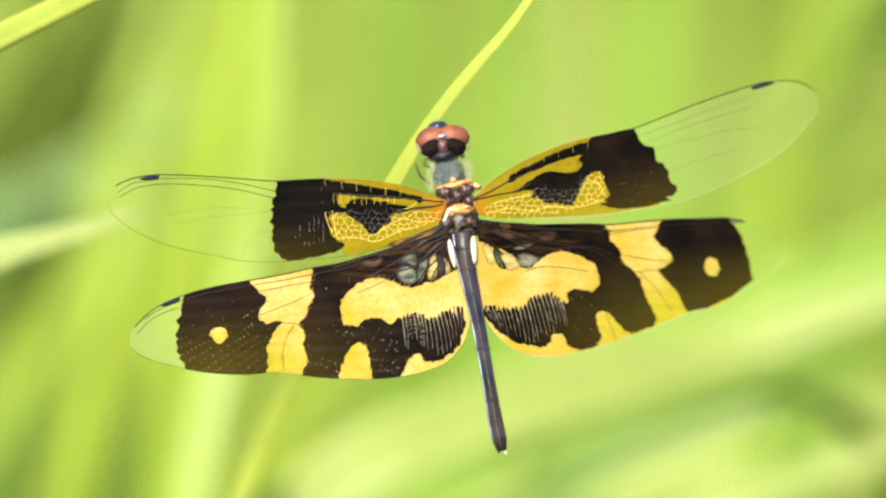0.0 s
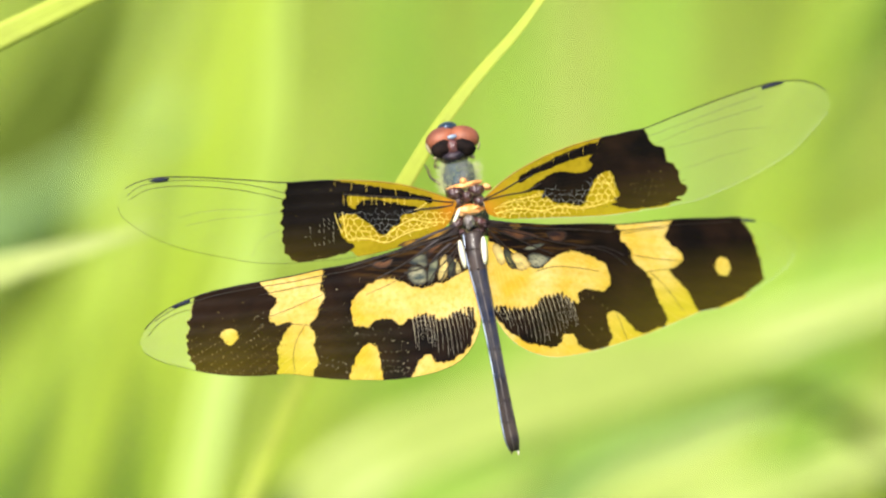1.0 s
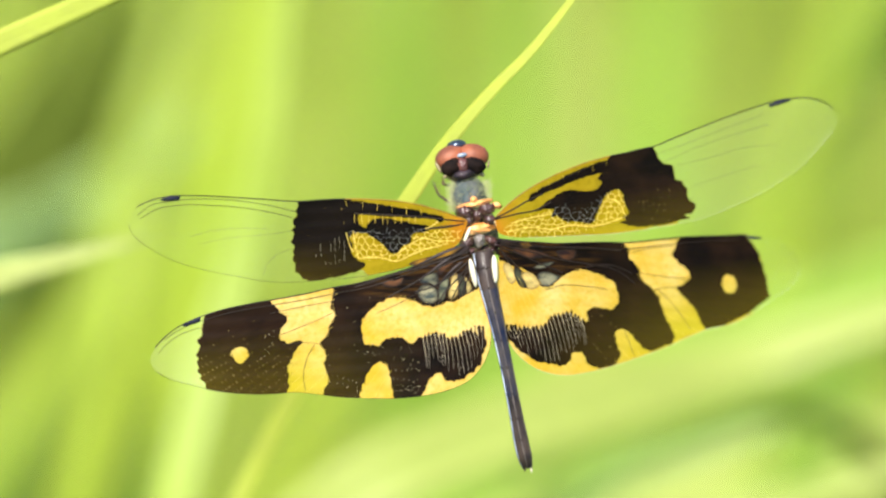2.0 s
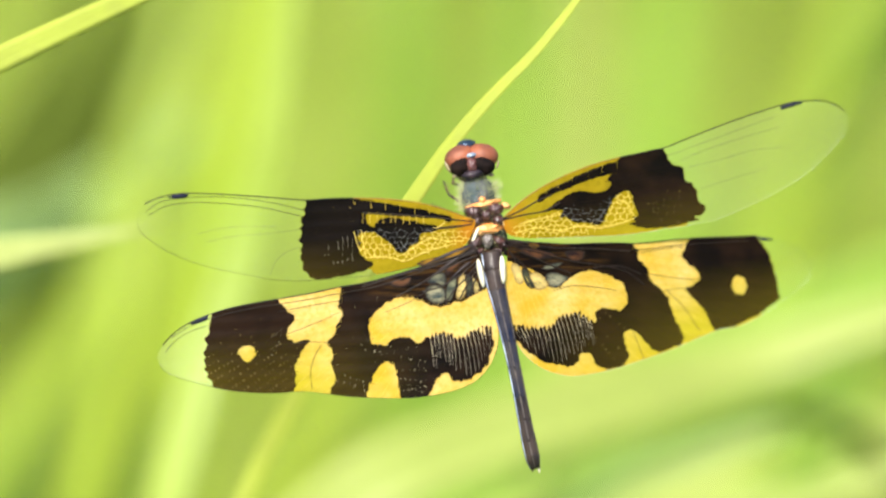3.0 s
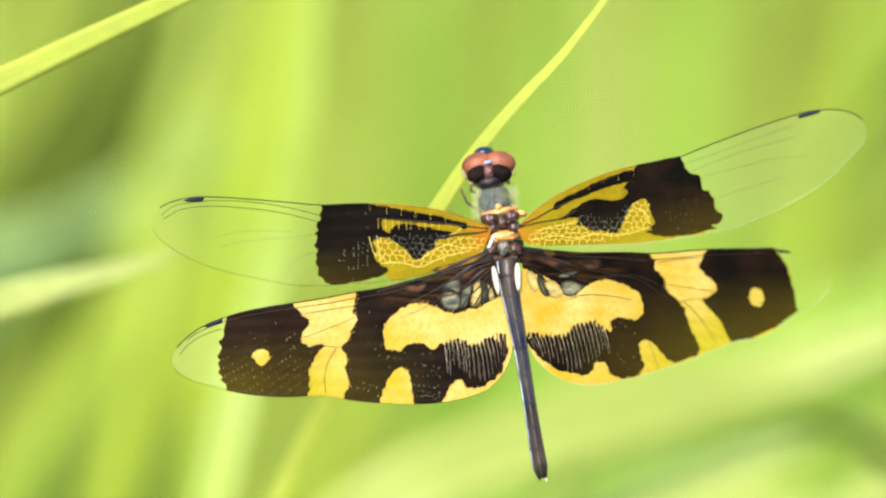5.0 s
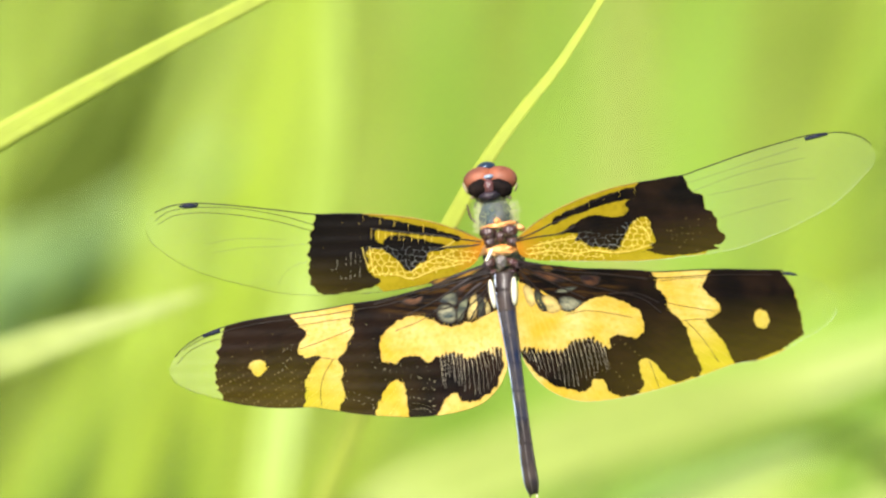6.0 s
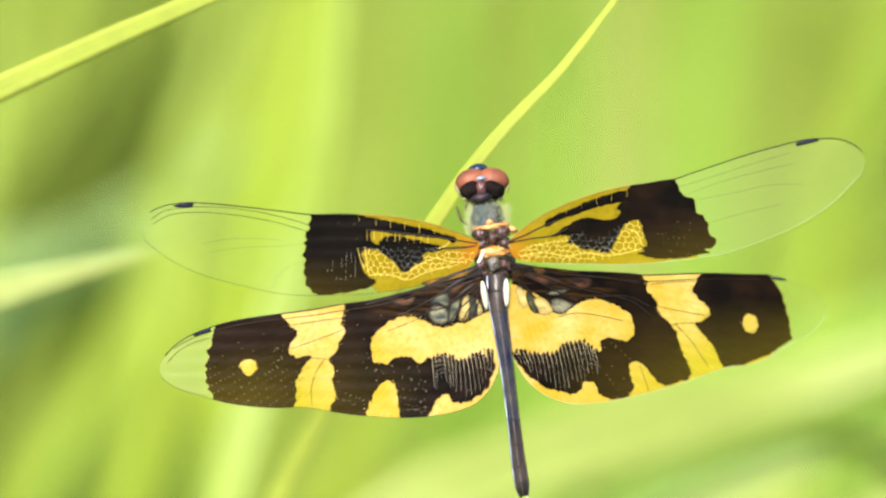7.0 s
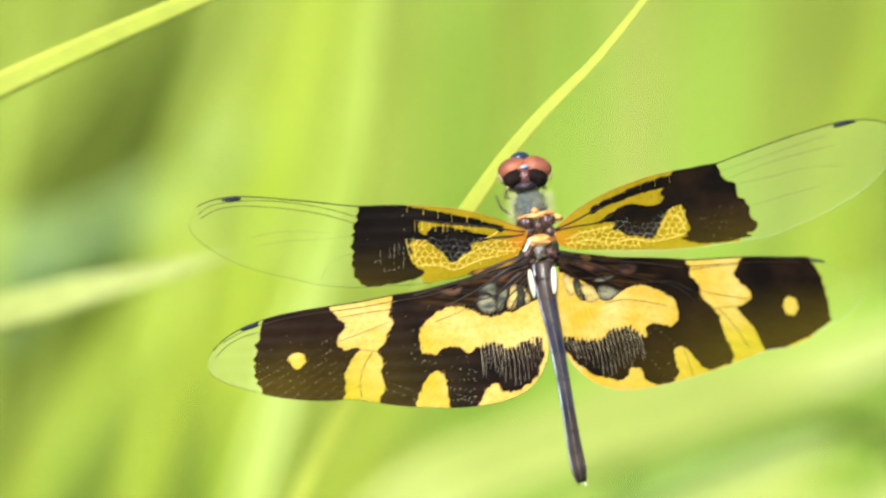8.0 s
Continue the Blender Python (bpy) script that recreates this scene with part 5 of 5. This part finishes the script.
blade_behind([(-82.9, -13.7, -262), (-65.9, 0.1, -288), (-51.1, 9.1, -290), (-38.8, 18.1, -296), (-30.3, 24.5, -300)], 11, BLADE_TEAL, "broad bluish-green grass blade", (-80, 60))
blade_behind([(-93.0, -9.2, -275), (-74.8, 0.9, -280), (-57.9, 6.3, -284), (-45.6, 10.2, -288), (-35.5, 13.4, -292)], 10, BLADE_TEAL, "broad bluish-green grass blade", (-80, 60))
blade_behind([(-97.0, -37.0, -330), (-74.7, -3.1, -320), (-60.9, 16.8, -315), (-54.3, 28.7, -310), (-48.7, 50.9, -310)], 17, BLADE_SHADE_OLIVE, "grass blade coloured olive for a shaded gap", (-60, 60))
blade_behind([(-90.0, -38.1, -370), (-67.9, -3.2, -360), (-55.3, 14.9, -355), (-48.6, 26.3, -350), (-43.7, 48.3, -350)], 13, BLADE_SHADE_OLIVE, "grass blade coloured olive for a shaded gap", (-60, 60))
blade_behind([(6.4, -63.9, -390), (8.0, -13.3, -380), (9.6, 24.2, -370), (12.0, 61.1, -360)], 12, BLADE_MID, "upright mid-green grass blade", (0, 60))
blade_behind([(26.8, -64.4, -400), (28.3, -13.4, -390), (30.6, 24.3, -380), (33.7, 61.5, -370)], 14, BLADE_MID, "upright mid-green grass blade", (0, 60))
blade_behind([(38.1, -53.9, -350), (48.4, 11.4, -340), (53.9, 30.8, -335), (62.5, 55.7, -330)], 6, BLADE_BRIGHT, "leaning lime-green grass blade", (-40, 60))
blade_behind([(5.5, -44.0, -192), (19.9, -27.3, -190), (33.5, -22.2, -188), (45.7, -18.4, -187), (52.9, -16.1, -187)], 8, BLADE_SHADE_GREEN, "grass blade coloured deep green for shade", (-60, 60))
blade_behind([(-58.5, -52.0, -205), (-53.0, -33.0, -202), (-49.5, -22.0, -200), (-46.0, -9.0, -200)], 6, BLADE_STRIP, "leaning lime-green grass blade in sun", (-40, 60))
blade_behind([(-46.5, 5.0, -282), (-42.0, 22.0, -280), (-37.0, 36.0, -280), (-31.0, 55.0, -280)], 7, BLADE_STRIP, "leaning lime-green grass blade in sun", (-40, 60))
blade_behind([(-73.0, -12.0, -252), (-69.0, 14.0, -250), (-66.5, 32.0, -250), (-65.0, 46.0, -250)], 6, BLADE_STRIP, "upright lime-green grass blade in sun", (-20, 60))
blade_behind([(-50.5, 4.0, -336), (-47.0, 18.0, -332), (-44.5, 32.0, -330), (-41.5, 52.0, -330)], 12, BLADE_SHADE_OLIVE, "upright grass blade coloured olive for a shaded gap", (-30, 60))
strip = grass_blade(rooted([(-31.8, -37.9, -120), (-29.7, -26.5, -125), (-27.0, -13.6, -129), (-23.2, 1.4, -131), (-21.0, 14.4, -130), (-20.3, 26.1, -130), (-19.4, 40.5, -130), (-16.7, 59.0, -130)], (-30, 30)), 6.0, BLADE_STRIP,
                    "bright upright grass blade close behind the perch", seed=3, fold=0.1, taper=60, face=(-0.05, 0.1, 1), twist=0.05)
perch_blade = grass_blade(rooted([(-26.0, -35.9, -62), (-21.8, -25.0, -60), (-16.9, -14.5, -52), (-10.8, -3.7, -31), (-5.7, 6.5, -9), (-1.2, 13.8, -7), (3.4, 19.7, -6), (6.8, 23.5, -6), (9.5, 27.2, -6), (13.2, 32.7, -6), (19.3, 41.5, -6)], (-40, 40)), 2.5, BLADE_NEAR,
                          "slender arching grass blade under the dragonfly", seed=5, taper=59, fold=0.03, twist=0.1, foot=0.6, face=(-0.1, 0.3, 1))
leaf = grass_blade(rooted([(-75.9, 8.9, -40), (-64.2, 15.6, -24), (-55.6, 19.4, -15), (-48.1, 23.0, -12), (-39.5, 27.2, -12), (-29.7, 31.8, -12), (-17.4, 37.2, -12), (7.1, 47.3, -12)], (-60, 30)), 3.3, BLADE_NEAR,
                   "fresh arching grass blade tip", seed=8, taper=70, fold=0.03, twist=0.1)
low_blade = grass_blade(rooted([(-79.5, -11.8, -90), (-67.4, -6.1, -76), (-58.5, -3.2, -68), (-50.5, -0.6, -64), (-42.2, 1.9, -64), (-32.9, 4.7, -66)], (-60, 30)), 4.0, BLADE_WAN,
                        "pale grass blade with a pointed tip", seed=9, taper=22, twist=0.1, fold=0.2)
insect, wings, rings = dragonfly()


def swing(x, y, degrees, out=0.0):
    """A turn about the wing's root, x, y in mm in the body's space, and a small shift outwards to fit the camera's
    view.
    """
    return pose((x + out) * MM, y * MM, 0) @ pose(0, 0, 0, 0, 0, degrees) @ pose(-x * MM, -y * MM, 0)


def motions():
    walk(insect, [
        (0, VIEW @ HOME @ pose(0.00000, 0.00000, 0.00000, 0.00, 0.00, 0.00)),
        (0.5, VIEW @ HOME @ pose(0.00041, 0.00013, 0.00019, 0.01, 0.17, 0.17)),
        (1, VIEW @ HOME @ pose(0.00072, 0.00014, 0.00050, -0.52, -0.27, 0.35)),
        (1.5, VIEW @ HOME @ pose(0.00108, -0.00001, 0.00085, 0.01, 0.79, 0.37)),
        (1.7, VIEW @ HOME @ pose(0.00115, 0.00008, 0.00022, 0.25, 1.01, 0.40)),
        (2.8, VIEW @ HOME @ pose(0.00218, -0.00046, 0.00086, 1.87, 4.53, -0.00)),
        (3, VIEW @ HOME @ pose(0.00189, -0.00004, 0.00116, 1.41, 0.80, -0.23)),
        (3.5, VIEW @ HOME @ pose(0.00098, 0.00072, 0.00181, -0.76, -1.23, -0.29)),
        (4, VIEW @ HOME @ pose(0.00095, 0.00038, 0.00089, 1.13, -1.11, -0.81)),
        (4.5, VIEW @ HOME @ pose(0.00074, 0.00016, 0.00020, -0.13, -2.14, -0.74)),
        (4.7, VIEW @ HOME @ pose(0.00095, 0.00024, 0.00054, 0.95, -0.45, -0.72)),
        (5.8, VIEW @ HOME @ pose(0.00004, 0.00036, 0.00182, 0.19, -4.16, -1.40)),
        (6, VIEW @ HOME @ pose(-0.00062, 0.00015, 0.00300, -1.58, -5.84, -1.63)),
        (6.5, VIEW @ HOME @ pose(-0.00188, 0.00006, 0.00197, -2.57, -5.88, -1.96)),
        (7, VIEW @ HOME @ pose(-0.00190, 0.00036, 0.00266, -2.28, -3.60, -2.15)),
        (7.5, VIEW @ HOME @ pose(-0.00071, -0.00000, 0.00032, -0.56, -2.03, -2.19)),
        (7.8, VIEW @ HOME @ pose(0.00052, -0.00040, 0.00070, -1.19, -0.57, -1.53)),
        (8, VIEW @ HOME @ pose(0.00169, 0.00007, 0.00120, -2.00, 0.65, -0.91)),
    ])
    # the wings turn a little in the wind; left forewing's outward shift fits the view
    walk(wings["fore", -1], [
        (0, swing(-1.45, 1.64, 0.00)),
        (0.5, swing(-1.45, 1.64, 0.05)),
        (1, swing(-1.45, 1.64, 0.05)),
        (1.5, swing(-1.45, 1.64, 0.05)),
        (1.7, swing(-1.45, 1.64, -0.05)),
        (2.8, swing(-1.45, 1.64, 0.25)),
        (3, swing(-1.45, 1.64, -0.00)),
        (3.5, swing(-1.45, 1.64, -0.05)),
        (4, swing(-1.45, 1.64, 0.10)),
        (4.5, swing(-1.45, 1.64, -0.00)),
        (4.7, swing(-1.45, 1.64, -0.10)),
        (5.8, swing(-1.45, 1.64, 0.10, -0.25)),
        (6, swing(-1.45, 1.64, -0.40, -0.5)),
        (6.5, swing(-1.45, 1.64, -0.50, -0.65)),
        (7, swing(-1.45, 1.64, -0.20, -0.15)),
        (7.5, swing(-1.45, 1.64, -0.00)),
        (8, swing(-1.45, 1.64, -0.30)),
    ])
    walk(wings["fore", 1], [
        (0, swing(1.70, 2.00, 0.00)),
        (0.5, swing(1.70, 2.00, -0.00)),
        (1, swing(1.70, 2.00, -0.10)),
        (1.5, swing(1.70, 2.00, -0.10)),
        (1.7, swing(1.70, 2.00, -0.05)),
        (2.8, swing(1.70, 2.00, -0.20)),
        (3, swing(1.70, 2.00, -0.10)),
        (3.5, swing(1.70, 2.00, 0.20)),
        (4, swing(1.70, 2.00, -0.00)),
        (4.5, swing(1.70, 2.00, -0.00)),
        (4.7, swing(1.70, 2.00, 0.25)),
        (5.8, swing(1.70, 2.00, 0.35)),
        (6, swing(1.70, 2.00, 0.15)),
        (6.5, swing(1.70, 2.00, 0.20)),
        (7, swing(1.70, 2.00, 0.15)),
        (7.5, swing(1.70, 2.00, 0.15)),
        (8, swing(1.70, 2.00, 0.20)),
    ])
    walk(wings["hind", -1], [
        (0, swing(-0.91, -2.00, 0.00)),
        (0.5, swing(-0.91, -2.00, -0.10)),
        (1, swing(-0.91, -2.00, -0.05)),
        (1.5, swing(-0.91, -2.00, -0.15)),
        (1.7, swing(-0.91, -2.00, -0.15)),
        (2.8, swing(-0.91, -2.00, -0.15)),
        (3, swing(-0.91, -2.00, -0.00)),
        (3.5, swing(-0.91, -2.00, -0.05)),
        (4, swing(-0.91, -2.00, -0.15)),
        (4.5, swing(-0.91, -2.00, -0.00)),
        (4.7, swing(-0.91, -2.00, -0.25)),
        (5.8, swing(-0.91, -2.00, -0.25)),
        (6, swing(-0.91, -2.00, -0.05)),
        (6.5, swing(-0.91, -2.00, -0.05)),
        (7, swing(-0.91, -2.00, -0.00)),
        (7.5, swing(-0.91, -2.00, -0.15)),
        (8, swing(-0.91, -2.00, 0.05)),
    ])
    walk(wings["hind", 1], [
        (0, swing(2.18, -1.03, 0.00)),
        (0.5, swing(2.18, -1.03, 0.10)),
        (1, swing(2.18, -1.03, 0.05)),
        (1.5, swing(2.18, -1.03, 0.05)),
        (1.7, swing(2.18, -1.03, -0.10)),
        (2.8, swing(2.18, -1.03, -0.05)),
        (3, swing(2.18, -1.03, 0.05)),
        (3.5, swing(2.18, -1.03, -0.10)),
        (4, swing(2.18, -1.03, 0.20)),
        (4.5, swing(2.18, -1.03, 0.05)),
        (4.7, swing(2.18, -1.03, -0.15)),
        (5.8, swing(2.18, -1.03, -0.30)),
        (6, swing(2.18, -1.03, -0.10)),
        (6.5, swing(2.18, -1.03, -0.20)),
        (7, swing(2.18, -1.03, -0.00)),
        (7.5, swing(2.18, -1.03, -0.05)),
        (8, swing(2.18, -1.03, -0.05)),
    ])
    # the abdomen sways a little at its base
    sway = ((0, 0), (0.5, 0.47), (1, 0.32), (1.5, 0.83), (1.7, 1.0), (2.8, 1.8), (3, 1.68), (3.5, 0.52), (4, 0.55), (4.5, 0.25), (4.7, 0.1),
            (5.8, -0.9), (6, -1.1), (6.5, -1.3), (7, -0.9), (7.5, 0.0), (8, 1.1))
    for ring in rings:
        walk(ring, [(t, swing(0.60, -2.60, degrees)) for t, degrees in sway])
    walk(perch_blade, [
        (0, VIEW @ pose(0.00000, 0.00000, 0, 0, 0, 0.00)),
        (0.5, VIEW @ pose(0.00034, 0.00012, 0, 0, 0, 0.12)),
        (1, VIEW @ pose(0.00077, 0.00015, 0, 0, 0, -0.10)),
        (1.5, VIEW @ pose(0.00067, 0.00005, 0, 0, 0, -1.28)),
        (1.7, VIEW @ pose(0.00066, 0.00015, 0, 0, 0, -1.63)),
        (2.8, VIEW @ pose(-0.00046, -0.00004, 0, 0, 0, -7.46)),
        (3, VIEW @ pose(0.00046, 0.00012, 0, 0, 0, -3.27)),
        (3.5, VIEW @ pose(0.00113, 0.00074, 0, 0, 0, -0.27)),
        (4, VIEW @ pose(0.00087, 0.00043, 0, 0, 0, -1.03)),
        (4.5, VIEW @ pose(0.00080, 0.00021, 0, 0, 0, -1.23)),
        (4.7, VIEW @ pose(0.00049, 0.00035, 0, 0, 0, -2.49)),
        (5.8, VIEW @ pose(0.00141, 0.00037, 0, 0, 0, 0.24)),
        (6, VIEW @ pose(0.00111, 0.00009, 0, 0, 0, 2.36)),
        (6.5, VIEW @ pose(0.00035, -0.00002, 0, 0, 0, 2.88)),
        (7, VIEW @ pose(-0.00158, 0.00051, 0, 0, 0, -2.97)),
        (7.5, VIEW @ pose(-0.00108, 0.00024, 0, 0, 0, -4.82)),
        (8, VIEW @ pose(0.00059, 0.00025, 0, 0, 0, -3.75)),
    ])
    walk(leaf, [
        (0, VIEW @ pose(0.00000, 0.00000, 0, 0, 0, 0.00)),
        (0.5, VIEW @ pose(-0.00049, -0.00067, 0, 0, 0, -0.80)),
        (1, VIEW @ pose(-0.00047, -0.00004, 0, 0, 0, -0.27)),
        (1.5, VIEW @ pose(-0.00068, -0.00026, 0, 0, 0, -0.16)),
        (1.7, VIEW @ pose(-0.00097, 0.00004, 0, 0, 0, -0.61)),
        (2.8, VIEW @ pose(-0.00277, -0.00098, 0, 0, 0, -4.32)),
        (3, VIEW @ pose(-0.00151, -0.00097, 0, 0, 0, -0.72)),
        (3.2, VIEW @ pose(-0.00150, -0.00180, 0, 0, 0, -4.60)),
        (3.5, VIEW @ pose(-0.00161, -0.00157, 0, 0, 0, 2.70)),
        (4, VIEW @ pose(-0.00348, -0.00198, 0, 0, 0, -1.05)),
        (4.5, VIEW @ pose(-0.00341, -0.00200, 0, 0, 0, 0.75)),
        (4.7, VIEW @ pose(-0.00392, -0.00164, 0, 0, 0, -0.28)),
        (5.8, VIEW @ pose(-0.00394, -0.00340, 0, 0, 0, 1.84)),
        (6, VIEW @ pose(-0.00396, -0.00363, 0, 0, 0, 3.37)),
        (6.5, VIEW @ pose(-0.00488, -0.00409, 0, 0, 0, 2.83)),
        (7, VIEW @ pose(-0.00618, -0.00190, 0, 0, 0, -1.33)),
        (7.5, VIEW @ pose(-0.00778, -0.00255, 0, 0, 0, -4.53)),
        (7.8, VIEW @ pose(-0.00770, -0.00400, 0, 0, 0, 1.10)),
        (8, VIEW @ pose(-0.00765, -0.00332, 0, 0, 0, -1.49)),
    ])
    walk(low_blade, [
        (0, VIEW @ pose(0.00000, 0.00000, 0, 0, 0, 0.00)),
        (0.5, VIEW @ pose(-0.00001, -0.00075, 0, 0, 0, -0.18)),
        (1, VIEW @ pose(0.00021, -0.00209, 0, 0, 0, -0.59)),
        (1.5, VIEW @ pose(-0.00077, -0.00196, 0, 0, 0, -1.46)),
        (1.7, VIEW @ pose(-0.00125, -0.00276, 0, 0, 0, -1.82)),
        (2.8, VIEW @ pose(-0.00163, -0.00177, 0, 0, 0, -5.73)),
        (3, VIEW @ pose(-0.00156, -0.00366, 0, 0, 0, -6.64)),
        (3.5, VIEW @ pose(0.00027, -0.00026, 0, 0, 0, 1.18)),
        (4, VIEW @ pose(-0.00173, -0.00006, 0, 0, 0, -1.40)),
        (4.5, VIEW @ pose(-0.00011, -0.00245, 0, 0, 0, -1.29)),
        (4.7, VIEW @ pose(-0.00092, -0.00185, 0, 0, 0, -1.69)),
        (5.8, VIEW @ pose(0.00376, -0.00550, 0, 0, 0, -1.32)),
        (6, VIEW @ pose(0.00175, -0.00393, 0, 0, 0, 1.10)),
        (6.5, VIEW @ pose(-0.00023, -0.00098, 0, 0, 0, 2.79)),
        (7, VIEW @ pose(-0.00475, -0.00003, 0, 0, 0, -1.14)),
        (7.5, VIEW @ pose(-0.00430, -0.00100, 0, 0, 0, -3.76)),
        (8, VIEW @ pose(0.00203, -0.00318, 0, 0, 0, -2.52)),
    ])
    walk(strip, [
        (0, VIEW @ pose(0.00000, 0.00000, 0, 0, 0, 0.00)),
        (0.5, VIEW @ pose(0.00021, 0.00011, 0, 0, 0, 0.25)),
        (1, VIEW @ pose(0.00010, 0.00018, 0, 0, 0, -0.06)),
        (1.5, VIEW @ pose(-0.00007, 0.00088, 0, 0, 0, -0.49)),
        (1.7, VIEW @ pose(-0.00055, 0.00116, 0, 0, 0, -1.10)),
        (2.8, VIEW @ pose(-0.00297, 0.00081, 0, 0, 0, -4.68)),
        (3, VIEW @ pose(-0.00201, 0.00065, 0, 0, 0, -3.80)),
        (3.2, VIEW @ pose(-0.00120, 0.00066, 0, 0, 0, -4.00)),
        (3.5, VIEW @ pose(0.00219, 0.00067, 0, 0, 0, 0.74)),
        (4, VIEW @ pose(0.00043, 0.00020, 0, 0, 0, -1.40)),
        (4.5, VIEW @ pose(0.00051, 0.00192, 0, 0, 0, -0.92)),
        (4.7, VIEW @ pose(-0.00083, 0.00234, 0, 0, 0, -1.22)),
        (5.8, VIEW @ pose(0.00095, 0.00554, 0, 0, 0, 1.36)),
        (6, VIEW @ pose(0.00233, 0.00631, 0, 0, 0, 2.80)),
        (6.5, VIEW @ pose(0.00344, 0.00609, 0, 0, 0, 2.29)),
        (7, VIEW @ pose(-0.00034, 0.00428, 0, 0, 0, -2.72)),
        (7.5, VIEW @ pose(0.00018, 0.00405, 0, 0, 0, -2.31)),
        (8, VIEW @ pose(0.00159, 0.00215, 0, 0, 0, -3.50)),
    ])


motions()
